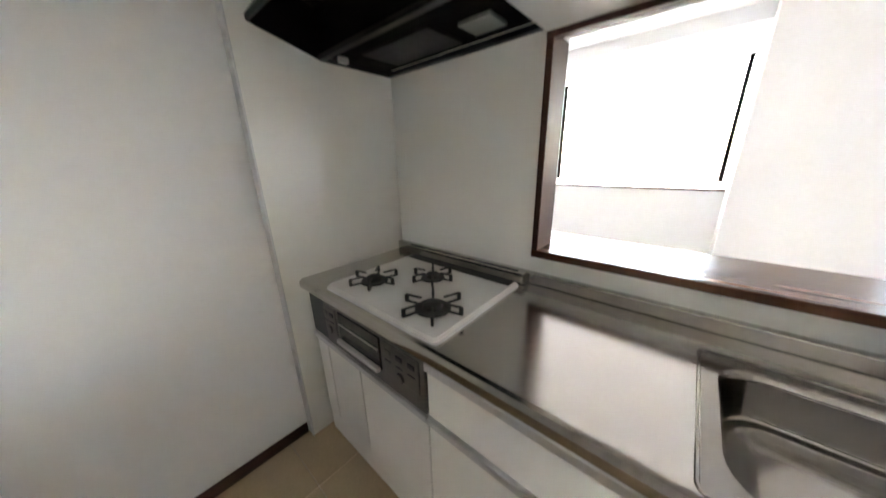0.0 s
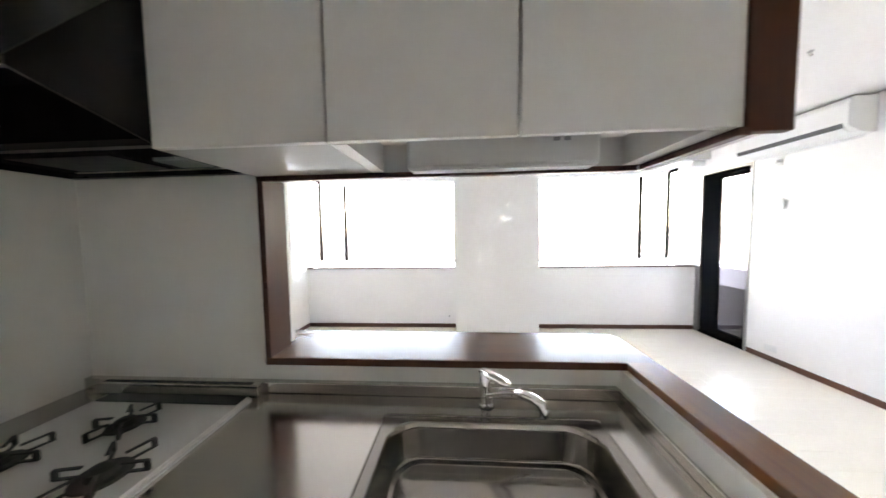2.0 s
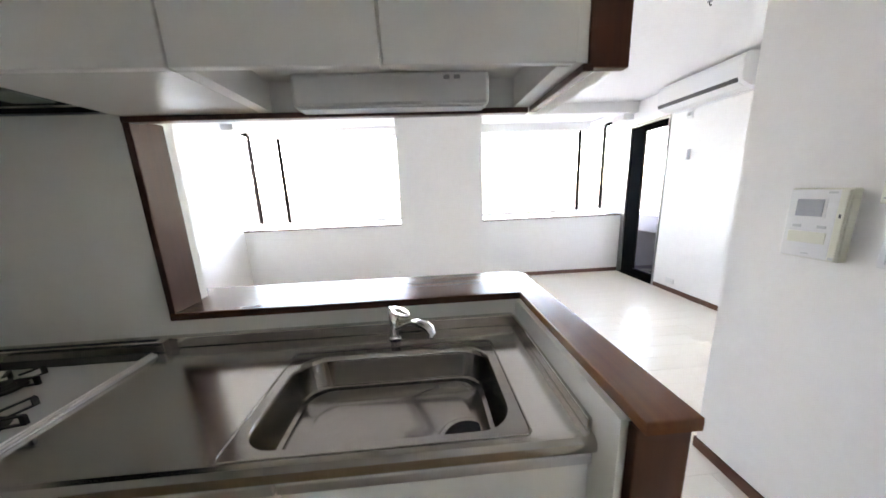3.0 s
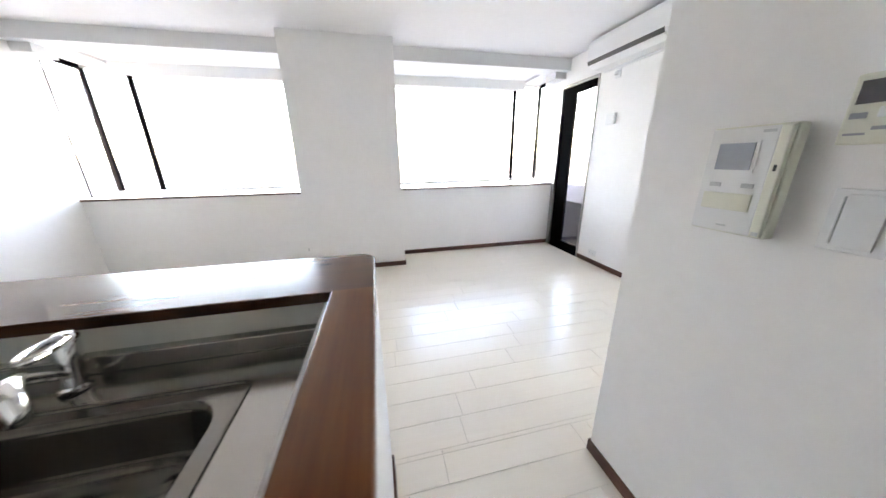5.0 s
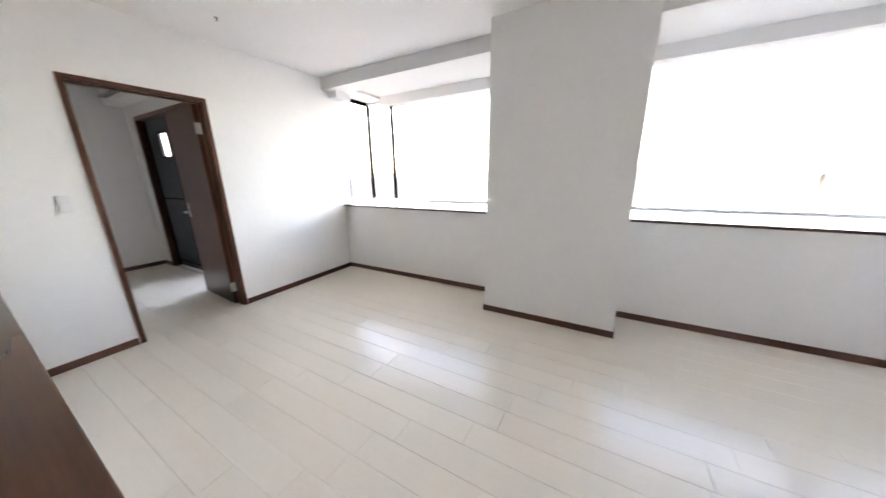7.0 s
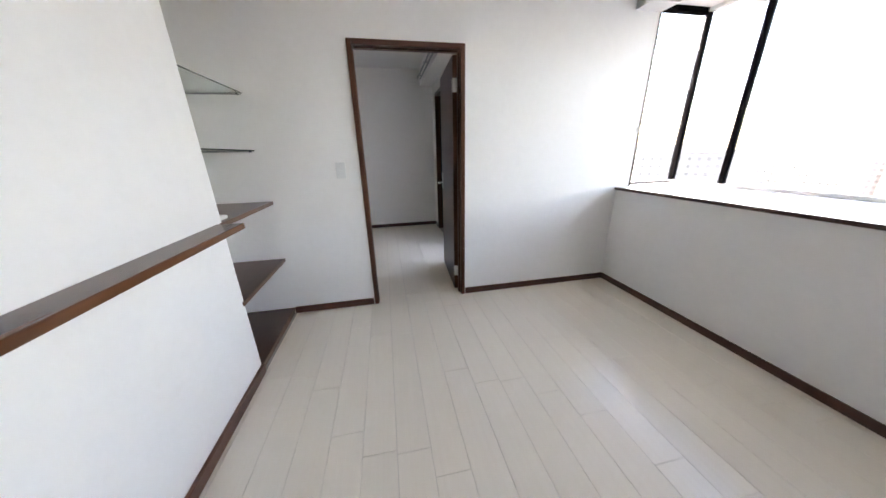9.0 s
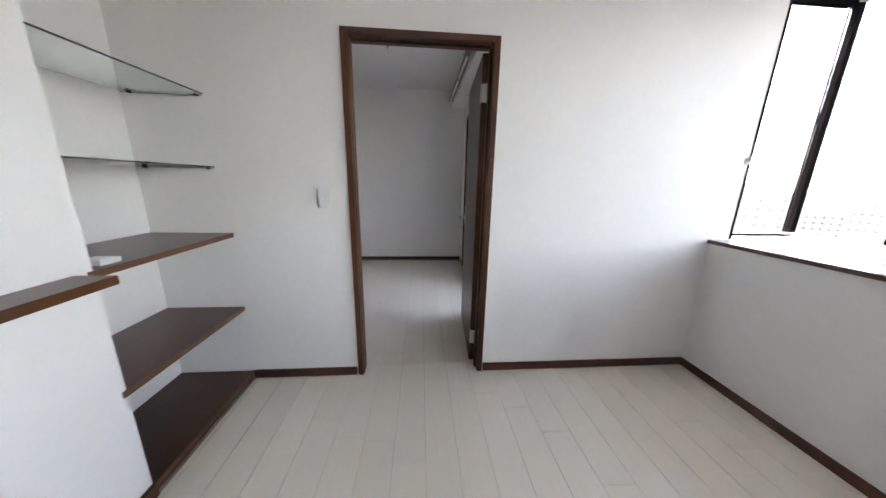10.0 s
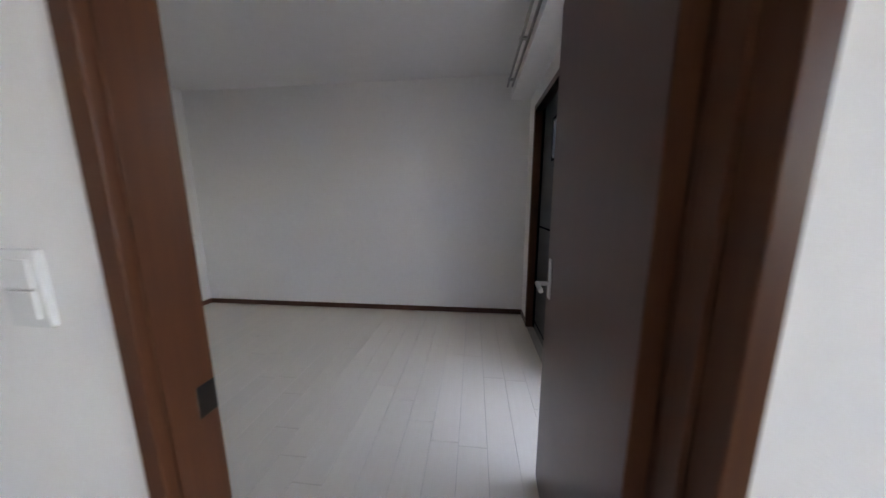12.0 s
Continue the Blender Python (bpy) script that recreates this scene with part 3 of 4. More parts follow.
for k in range(4):
    part("bracket", bx(B(), -3.45 + k * 0.68, -3.42 + k * 0.68, 1.68, 1.749, 2.421, 2.432), FRAMEALU, cr)

# ---- serving ledge and hatch frame ----
LZ = 0.975
lg = thing("serving_ledge", (1.5, 0.1, 0.945), "brown wooden L-shaped serving ledge on the half wall", "counter ledge")


def ledge_outline():
    r = 0.06
    cx, cy = 2.314 - r, 0.300 - r
    pts = [(0.790, -0.012), (1.5, -0.012), (2.314, -0.012)]
    pts += [(cx + r * math.cos(radians(a)), cy + r * math.sin(radians(a))) for a in range(0, 91, 15)]
    return pts + [(1.5, 0.308), (0.790, 0.317)]


def ledge_board(outline):
    """A board with softly rounded upper edges, from a convex outline."""
    bm = B()
    cx, cy = sum(p[0] for p in outline) / len(outline), sum(p[1] for p in outline) / len(outline)
    rows = []
    for inset, z in ((0, LZ - 0.029), (0, LZ - 0.003), (0.0012, LZ - 0.0008), (0.0035, LZ)):
        row = []
        for px, py in outline:
            dx, dy = px - cx, py - cy
            row.append(bm.verts.new((px - math.copysign(min(inset, abs(dx)), dx), py - math.copysign(min(inset, abs(dy)), dy), z)))
        rows.append(row)
    n = len(outline)
    for a, b in zip(rows, rows[1:]):
        for i in range(n):
            bm.faces.new((a[i], a[(i + 1) % n], b[(i + 1) % n], b[i]))
    mid = bm.verts.new((cx, cy, LZ))
    for i in range(n):
        bm.faces.new((rows[-1][i], rows[-1][(i + 1) % n], mid))
    bm.faces.new(list(reversed(rows[0])))
    bmesh.ops.recalc_face_normals(bm, faces=bm.faces)
    return bm


part("ledge_top", ledge_board(ledge_outline()), LEDGE_X, lg)
part("ledge_tail", ledge_board([(-0.085, 0.198), (0.7965, 0.198), (0.7965, 0.317), (-0.085, 0.325)]), LEDGE_X, lg)
part("ledge_arm", ledge_board([(2.201, -0.005), (2.201, -0.706), (2.314, -0.706), (2.314, -0.005)]), LEDGE_Y_LIT, lg, "brown end arm of the ledge, lightened in colour as if lit")
part("end_panel", bx(B(), 2.197, 2.3115, -0.690, -0.6655, 0, LZ - 0.031, bev=0.003), BROWN_Z, lg, "brown veneered end panel")
hf = thing("hatch_frame", (0.81, 0.0, LZ), "dark brown wooden frame round the serving hatch", "frame")
part("side_post", bx(B(), 0.791, 0.815, -0.014, 0.125, LZ, 1.70, bev=0.003), POSTWOOD, hf)
part("head_trim", bx(B(), 0.791, 2.22, -0.016, 0.016, 1.682, 1.7015, bev=0.002), BROWN_X, hf)
part("side_trim", bx(B(), 2.222, 2.25, -0.380, -0.0165, 1.682, 1.7015, bev=0.002), BROWN_Y, hf)
part("end_cladding", bx(B(), 2.238, 2.34, -0.380, -0.355, 1.69, TOP - 0.002, bev=0.003), BROWN_Z, hf, "brown veneered end of the hanging wall")
# metal strip that ends the kitchen panel
st = thing("panel_edge_strip", (0.0, -0.675, 0), "thin bright metal edge strip on the kitchen panel", "trim strip")
part("strip", bx(B(), -0.049, 0.003, -0.6775, -0.6705, 0.0, KTOP - 0.002, bev=0.002), ALU, st)

# ---- kitchen base units ----
CT, CF = 0.840, -0.582
CX1 = 2.180


def front(name, x0, x1, z0, z1, parent, y=CF, depth=0.02, m=CABINET):
    return part(name, bx(B(), x0 + 0.0032, x1 - 0.0032, y, y + depth, z0 + 0.002, z1 - 0.002, bev=0.002, seg=1), m, parent)


def base_unit(x0, x1, label):
    u = thing("base_cabinet", ((x0 + x1) / 2, -0.3, 0), label, "cabinet", "kitchen base cabinets")
    part("body", bx(bx(B(), x0 + 0.001, x1 - 0.001, CF + 0.05, -0.006, 0.02, 0.58), x0 + 0.001, x1 - 0.001, CF + 0.06, -0.006, 0.0, 0.02), CABINET, u)
    part("plinth", bx(B(), x0 + 0.001, x1 - 0.001, CF + 0.004, CF + 0.022, 0.0, 0.122, bev=0.002, seg=1), CABINET, u)
    # Dark sheet added behind the doors so their gaps read as shaded.
    part("gap_shade_sheet", bx(B(), x0 + 0.0005, x1 - 0.0005, CF + 0.0225, CF + 0.03, 0.10, 0.56), SHADOWGAP, u, "dark sheet standing in for shade between the doors")
    return u


u1 = base_unit(0.03, 0.75, "white kitchen base cabinet under the gas hob")
for a, b in ((0.03, 0.13), (0.13, 0.378), (0.378, 0.75)):
    front("door", a, b, 0.125, 0.560, u1)
part("grip_rail", bx(B(), 0.03, 0.75, CF - 0.012, CF + 0.018, 0.562, 0.586, bev=0.004), ALU, u1, "aluminium grip rail")
for a, b in ((0.75, 1.45), (1.45, CX1)):
    u = base_unit(a, b, "white kitchen base cabinet with drawer and aluminium grips")
    part("drawer_carcass", bx(B(), a + 0.001, b - 0.001, CF + 0.05, CF + 0.058, 0.588, 0.786), CABINET, u)
    front("drawer", a, b, 0.588, 0.756, u)
    part("grip_rail", bx(B(), a + 0.002, b - 0.002, CF - 0.012, CF + 0.018, 0.758, 0.788, bev=0.004), ALU, u, "aluminium grip rail")
    n = 2
    for k in range(n):
        front("door", a + (b - a) * k / n, a + (b - a) * (k + 1) / n, 0.125, 0.560, u)
    part("grip_rail", bx(B(), a + 0.002, b - 0.002, CF - 0.012, CF + 0.018, 0.562, 0.586, bev=0.004), ALU, u, "aluminium grip rail")

# ---- worktop with the sink ----
SX0, SX1, SY0, SY1 = 1.354, 2.002, -0.553, -0.182
wt = thing("worktop", (1.08, -0.31, 0.82), "brushed stainless steel worktop with upstand and rounded nose", "worktop")
HX0, HX1 = SX0 - 0.022, SX1 + 0.022


def sheet_with_hole(x0, x1, y0, y1, hx0, hx1, hy0, hy1, z0, z1):
    bm = B()
    lo, hi = [], []
    for z, out in ((z0, lo), (z1, hi)):
        out += [bm.verts.new((x, y, z)) for x, y in ((x0, y0), (x1, y0), (x1, y1), (x0, y1), (hx0, hy0), (hx1, hy0), (hx1, hy1), (hx0, hy1))]
    for i in range(4):
        j = (i + 1) % 4
        bm.faces.new((hi[i], hi[j], hi[4 + j], hi[4 + i]))
        bm.faces.new((lo[j], lo[i], lo[4 + i], lo[4 + j]))
        bm.faces.new((lo[i], lo[j], hi[j], hi[i]))
        bm.faces.new((lo[4 + j], lo[4 + i], hi[4 + i], hi[4 + j]))
    return bm


part("top_sheet", sheet_with_hole(0.002, CX1, CF, -0.004, HX0, HX1, SY0 - 0.014, SY1 + 0.022, CT - 0.004, CT), STEEL, wt)
nose = [(CF, CT), (CF - 0.012, CT - 0.002), (CF - 0.022, CT - 0.012), (CF - 0.024, CT - 0.030), (CF - 0.018, CT - 0.042), (CF, CT - 0.044)]
part("front_nose", prism(B(), nose, 'x', 0.002, CX1), STEEL, wt, smooth=True)
part("upstand", bx(B(), 0.002, CX1 - 0.014, -0.034, -0.005, CT + 0.0005, 0.884, bev=0.003), STEEL, wt)
part("side_upstand", bx(B(), CX1 - 0.0125, CX1, CF, -0.006, CT + 0.0005, 0.874, bev=0.003), STEEL, wt)
# Dark strip painted as the shade under the worktop nose.
part("under_nose_shade", bx(B(), 0.75, CX1, CF + 0.004, CF + 0.03, 0.790, CT - 0.0445), SHADOWGAP, wt)

sk = thing("sink", (1.66, -0.42, 0.71), "large stainless steel sink bowl with rounded corners", "sink")


def ring(bm, x0, x1, y0, y1, r, z):
    return [bm.verts.new((x, y, z)) for x, y in rounded(x0, x1, y0, y1, r)]


def bridge(bm, a, b):
    n = len(a)
    for i in range(n):
        bm.faces.new((a[i], a[(i + 1) % n], b[(i + 1) % n], b[i]))


bm = B()
levels = [(0.041, 0.018, CT - 0.001), (0.039, 0.018, CT + 0.004), (0.035, 0.016, CT + 0.004), (0.033, 0.016, CT + 0.001), (0.005, 0.082, CT + 0.0015),
          (0.000, 0.082, CT - 0.004), (-0.004, 0.084, CT - 0.02), (-0.012, 0.086, CT - 0.104), (-0.017, 0.086, CT - 0.112), (-0.030, 0.082, CT - 0.116),
          (-0.036, 0.078, CT - 0.124), (-0.075, 0.06, CT - 0.140)]
rings = [ring(bm, SX0 - g, SX1 + g, SY0 - g * 0.62, SY1 + g, r, z) for g, r, z in levels]
for a, b in zip(rings, rings[1:]):
    bridge(bm, a, b)
bm.faces.new(rings[-1])
bmesh.ops.recalc_face_normals(bm, faces=bm.faces)
for f in bm.faces:
    f.normal_flip() if f.normal.z < -0.5 else None
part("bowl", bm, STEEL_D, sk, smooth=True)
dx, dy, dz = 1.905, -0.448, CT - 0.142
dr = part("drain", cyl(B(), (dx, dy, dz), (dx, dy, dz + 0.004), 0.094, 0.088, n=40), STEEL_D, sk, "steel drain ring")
part("drain_cover", cyl(B(), (dx, dy, dz + 0.004), (dx, dy, dz + 0.010), 0.075, 0.070, n=40), RUBBER, dr, "black rubber drain cover")
part("cover_knob", cyl(B(), (dx, dy, dz + 0.010), (dx, dy, dz + 0.016), 0.040, 0.034, n=32), RUBBER, dr)

# tap
TX, TY = 1.672, -0.078
tp = thing("tap", (TX, TY, CT), "chrome single-lever mixer tap behind the sink", "tap")


def sweep(pts, radii, n=16, closed=False):
    """One smooth round bar along a run of points, with a radius at each."""
    bm = B()
    pts = [Vector(p) for p in pts]
    m = len(pts)
    rows = []
    for i, p in enumerate(pts):
        a = pts[i - 1] if (closed or i) else p
        b = pts[(i + 1) % m] if (closed or i < m - 1) else p
        q = (b - a).to_track_quat('Z', 'Y')
        rows.append([bm.verts.new(p + q @ Vector((radii[i] * math.cos(6.28319 * k / n), radii[i] * math.sin(6.28319 * k / n), 0))) for k in range(n)])
    for r0, r1 in zip(rows, rows[1:] + (rows[:1] if closed else [])):
        for k in range(n):
            bm.faces.new((r0[k], r0[(k + 1) % n], r1[(k + 1) % n], r1[k]))
    if not closed:
        bm.faces.new(rows[0])
        bm.faces.new(rows[-1])
    bmesh.ops.recalc_face_normals(bm, faces=bm.faces)
    return bm


zs = ((0.0, 0.027), (0.006, 0.027), (0.010, 0.0195), (0.030, 0.019), (0.060, 0.0195), (0.100, 0.0225), (0.106, 0.0205))
part("body", sweep([(TX - z * 0.03, TY + z * 0.2, CT + z) for z, r in zs], [r for z, r in zs], 28), CHROME, tp, smooth=True)
sp = [(0.004, -0.008, 0.040), (0.030, -0.050, 0.070), (0.058, -0.095, 0.101), (0.077, -0.136, 0.126), (0.083, -0.148, 0.132),
      (0.103, -0.177, 0.143), (0.123, -0.199, 0.146), (0.138, -0.214, 0.140), (0.144, -0.219, 0.125), (0.144, -0.220, 0.110)]
part("spout", sweep([(TX + x, TY + y, CT + z) for x, y, z in sp], [0.008, 0.008, 0.0085, 0.009, 0.013, 0.0145, 0.015, 0.015, 0.014, 0.0125], 18), CHROME, tp, smooth=True)
lv = part("lever", sweep([(TX - 0.003, TY + 0.0215, CT + 0.107), (TX - 0.003, TY + 0.0225, CT + 0.116), (TX - 0.003, TY + 0.023, CT + 0.124)], [0.0225, 0.0215, 0.015], 28), CHROME, tp, smooth=True)
loop = [(TX + 0.031 + 0.030 * c + 0.018 * q, TY - 0.050 - 0.066 * c + 0.008 * q, CT + 0.131 + 0.012 * c)
        for c, q in ((math.cos(radians(d)), math.sin(radians(d))) for d in range(0, 360, 15))]
part("grip_loop", sweep(loop, [0.0065] * 24, 10, True), CHROME, lv, smooth=True)

# ---- gas hob ----
hb = thing("gas_hob", (0.49, -0.35, CT), "white enamel three-burner gas hob set in the worktop", "hob")
bm = prism(B(), rounded(0.190, 0.780, -0.572, -0.083, 0.02), 'z', CT + 0.001, CT + 0.018)
bmesh.ops.bevel(bm, geom=[e for e in bm.edges if e.verts[0].co.z > CT + 0.017 and e.verts[1].co.z > CT + 0.017], offset=0.005, segments=2, affect='EDGES')
part("plate", bm, ENAMEL, hb, smooth=True)
part("plate_rim", prism(B(), rounded(0.185, 0.785, -0.577, -0.078, 0.022), 'z', CT + 0.0005, CT + 0.006), ALU, hb)
part("rear_grille", bx(B(), 0.205, 0.768, -0.146, -0.093, CT + 0.0182, CT + 0.022, bev=0.002), IRON, hb, "black slotted rear grille")


def burner(x, y, r):
    b = part("burner", cyl(cyl(B(), (x, y, CT + 0.018), (x, y, CT + 0.024), r * 0.60, r * 0.56, n=32), (x, y, CT + 0.024), (x, y, CT + 0.040), r * 0.34, r * 0.3, n=24), IRON, hb, "black cast-iron burner")
    part("cap", cyl(B(), (x, y, CT + 0.040), (x, y, CT + 0.046), r * 0.26, r * 0.12, n=20), IRON, b)
    R, t, zt, zb = r * 1.06, 0.0042, CT + 0.0485, CT + 0.020
    for a in range(6):
        bm = prism(B(), [(r * 0.44, zt), (R, zt), (R + 0.003, zt - 0.004), (R + 0.003, zb), (r * 0.44, zb), (r * 0.44, zb + t), (R - 0.0085, zb + t), (R - 0.0085, zt - t), (r * 0.44, zt - t)], 'y', -0.0042, 0.0042)
        bm.transform(Matrix.Translation((x, y, 0)) @ Matrix.Rotation(radians(a * 60 + 12), 4, 'Z'))
        part("trivet_arm", bm, IRON, b, "black iron pan support arm")


burner(0.318, -0.432, 0.092)
burner(0.486, -0.264, 0.082)
burner(0.657, -0.447, 0.100)

# hob front with grill
gf = thing("grill_front", (0.43, CF, 0.588), "grey gas grill front with dark glass and knobs", "grill")
part("panel", bx(B(), 0.157, 0.748, CF - 0.004, CF + 0.03, 0.588, 0.794, bev=0.004), STOVEGREY, gf)
part("filler", bx(B(), 0.022, 0.1555, CF + 0.002, CF + 0.03, 0.588, 0.794), BLACKPL, gf, "black filler panel")
part("grill_door", bx(B(), 0.285, 0.545, CF - 0.012, CF - 0.0045, 0.645, 0.775, bev=0.003), DARKGLASS, gf, "dark glass grill door")
part("grill_handle", bx(bx(B(), 0.285, 0.545, CF - 0.03, CF - 0.0125, 0.645, 0.662, bev=0.004), 0.293, 0.537, CF - 0.016, CF - 0.0125, 0.725, 0.729), ALU, gf)
part("body_behind", bx(B(), 0.03, 0.748, CF + 0.031, -0.05, 0.588, 0.805), BLACKPL, gf)
for x0, x1, n in ((0.172, 0.262, 2), (0.565, 0.73, 3)):
    c = part("control_panel", bx(B(), x0, x1, CF - 0.012, CF - 0.0045, 0.655, 0.774, bev=0.004), STOVEGREY, gf)
    for k in range(n):
        xx = x0 + (x1 - x0) * (k + 0.5) / n
        part("push_knob", bx(B(), xx - 0.014, xx + 0.014, CF - 0.018, CF - 0.0125, 0.738, 0.754, bev=0.002), BLACKPL if k else STOVEGREY, c)
        part("tick_mark", bx(B(), xx - 0.018, xx + 0.012, CF - 0.0145, CF - 0.0125, 0.708, 0.712), BLACKPL, c)
    part("dial", cyl(B(), ((x0 + x1) / 2, CF - 0.022, 0.675), ((x0 + x1) / 2, CF - 0.0125, 0.675), 0.018, n=20), STOVEGREY, c)
# vent bar on the upstand behind the hob
vb = thing("vent_bar", (0.52, -0.02, 0.902), "grey slotted air vent bar on the upstand behind the hob", "vent")
part("bar", bx(B(), 0.09, 0.79, -0.066, -0.0345, CT + 0.0005, 0.888, bev=0.004), STEEL, vb)
# Slot shade laid on the bar as a dark strip.
part("slot", bx(B(), 0.13, 0.76, -0.059, -0.044, 0.8865, 0.8895), SHADOWGAP, vb, "dark strip standing in for shade in the slot")

# ---- range hood ----
rh = thing("range_hood", (0.375, -0.3, 1.705), "black enamelled slanted range hood against the ceiling", "range hood")
part("upper_box", bx(B(), 0.004, 0.786, -0.365, -0.005, 2.135, KTOP - 0.001, bev=0.003), HOOD, rh)
bm = B()
prof = [(-0.005, 1.712), (-0.005, 2.134), (-0.365, 2.134), (-0.615, 1.80), (-0.615, 1.782), (-0.36, 1.712)]
prism(bm, prof, 'x', 0.004, 0.012)
prism(bm, prof, 'x', 0.778, 0.786)
prism(bm, [(-0.365, 2.134), (-0.615, 1.80), (-0.615, 1.782), (-0.605, 1.782), (-0.605, 1.797), (-0.36, 2.126)], 'x', 0.012, 0.778)
part("canopy", bm, HOOD, rh)
part("lower_rim", bx(bx(B(), 0.012, 0.778, -0.03, -0.005, 1.712, 1.73), 0.012, 0.778, -0.38, -0.355, 1.712, 1.73), HOOD, rh)
part("inner_plate", prism(B(), [(-0.03, 1.735), (-0.03, 1.745), (-0.355, 1.745), (-0.36, 1.90), (-0.50, 1.93), (-0.50, 1.92), (-0.37, 1.89), (-0.365, 1.735)], 'x', 0.012, 0.778), HOODIN, rh, "inside of the hood, blackened for shade in the cavity")
part("filter", bx(B(), 0.14, 0.50, -0.26, -0.07, 1.726, 1.735), FILTER, rh, "grey mesh filter")
part("lamp_cover", bx(B(), 0.575, 0.695, -0.20, -0.095, 1.722, 1.735, bev=0.003), LAMPGLASS, rh, "pale lamp cover")
part("tag", bx(B(), 0.03, 0.05, -0.305, -0.265, 1.714, 1.745), PLASTIC, rh, "small white tag")
part("control_strip", prism(B(), [(-0.478, 1.988), (-0.492, 1.994), (-0.452, 2.048), (-0.440, 2.04)], 'x', 0.28, 0.46), BLACKPL, rh, "black control strip")
part("badge", prism(B(), [(-0.475, 1.999), (-0.479, 2.001), (-0.463, 2.023), (-0.459, 2.02)], 'x', 0.05, 0.13), ALU, rh)

# ---- wall cabinets and light under them ----
for i, (a, b) in enumerate(((0.790, 1.258), (1.258, 1.731), (1.731, 2.205))):
    wc = thing("wall_cabinet", ((a + b) / 2, -0.2, 1.70), "white laminate wall cabinet over the serving hatch", "cabinet", "kitchen wall cabinets")
    z0 = 1.712 if i == 0 else 1.80
    part("body", bx(B(), a + 0.001, b - 0.001, -0.366, -0.016, z0, KTOP - 0.004), CABINET, wc)
    part("door", bx(B(), a + 0.003, b - 0.003, -0.388, -0.368, 1.70, KTOP - 0.006, bev=0.002, seg=1), CABINET, wc)
    if i == 0:
        part("bottom_panel", bx(B(), a + 0.001, b - 0.001, -0.366, -0.016, 1.701, 1.711), KPANEL, wc, "glossy pale bottom panel")
pn = thing("cabinet_end_strip", (2.22, -0.37, 1.70), "narrow white filler strip beside the wall cabinets", "filler strip")
part("strip", bx(B(), 2.207, 2.236, -0.374, -0.018, 1.703, KTOP - 0.004), CABINET, pn)
ul = thing("under_cabinet_light", (1.73, -0.05, 1.69), "long white plastic lamp under the wall cabinets", "lamp")
part("housing", bx(B(), 1.402, 2.055, -0.095, -0.018, 1.694, 1.7985, bev=0.012), PLASTIC, ul)
part("diffuser", bx(B(), 1.415, 2.04, -0.088, -0.024, 1.689, 1.694, bev=0.004), PLASTIC, ul)
part("switch", bx(bx(B(), 1.90, 1.92, -0.0985, -0.0945, 1.772, 1.784), 1.935, 1.955, -0.0985, -0.0945, 1.772, 1.784), GREYPLASTIC, ul)
ur = thing("cabinet_recess", (1.3, -0.2, 1.70), "white underside board of the cabinet recess", "board")
part("side_board", bx(B(), 1.260, 1.302, -0.364, -0.02, 1.70, 1.798), CABINET, ur)
part("side_board", bx(B(), 2.162, 2.204, -0.364, -0.02, 1.70, 1.798), CABINET, ur)

# ---- shelf niche ----


def wood_shelf(z, low=False):
    s = thing("niche_shelf", ((XL - 0.12) / 2, -0.03, z), "dark brown wooden shelf board in the wall niche" if not low else "dark brown wooden base board on the niche floor", "shelf", "niche shelves")
    part("board", bx(B(), XL + 0.002, -0.122, -0.2445, 0.196, z - 0.024, z, bev=0.002), BROWN_X, s)
    part("edge_band", bx(B(), XL + 0.002, -0.122, 0.196, 0.203, z - 0.025, z + 0.0005, bev=0.001), LEDGE_EDGE, s, "redder wooden front edge")
    if low:
        part("kick_board", bx(B(), XL + 0.002, -0.122, 0.17, 0.19, 0.0, z - 0.025), BROWN_X, s)
    return s


wood_shelf(0.972)
wood_shelf(0.508)
wood_shelf(0.055, True)
for z in (1.342, 1.708):
    s = thing("glass_shelf", ((XL - 0.12) / 2, -0.05, z), "clear glass shelf on small dark pins in the niche", "shelf", "niche glass shelves")
    part("glass_plate", bx(B(), XL + 0.003, -0.123, -0.2445, 0.155, z - 0.006, z, bev=0.001, seg=1), SHELFGLASS, s)
    part("front_edge", bx(B(), XL + 0.003, -0.123, 0.1555, 0.158, z - 0.006, z), BLACKPL, s, "dark polished front edge")
    for x in (XL + 0.012, -0.132):
        for y in (-0.19, 0.13):
            part("pin", cyl(B(), (x - 0.011, y, z - 0.011), (x + 0.011, y, z - 0.011), 0.005, n=10), BLACKPL, s)
    part("side_track", bx(B(), XL + 0.0005, XL + 0.0025, -0.24, 0.15, z - 0.012, z - 0.007), GREYPLASTIC, s)
bxo = thing("outlet_box", (-0.226, 0.136, 0.972), "small white plastic outlet box on the niche shelf", "outlet box")
part("case", bx(B(), -0.262, -0.19, 0.10, 0.172, 0.9725, 0.992, bev=0.004), PLASTIC, bxo)
part("lid", bx(B(), -0.2445, -0.194, 0.104, 0.168, 0.9922, 0.996, bev=0.0015), PLASTIC, bxo)
part("cable", tube(B(), [(-0.19, 0.13, 0.98), (-0.165, 0.10, 0.976), (-0.16, -0.1, 0.976), (-0.16, -0.2445, 0.99)], 0.003, n=6), PLASTIC, bxo)

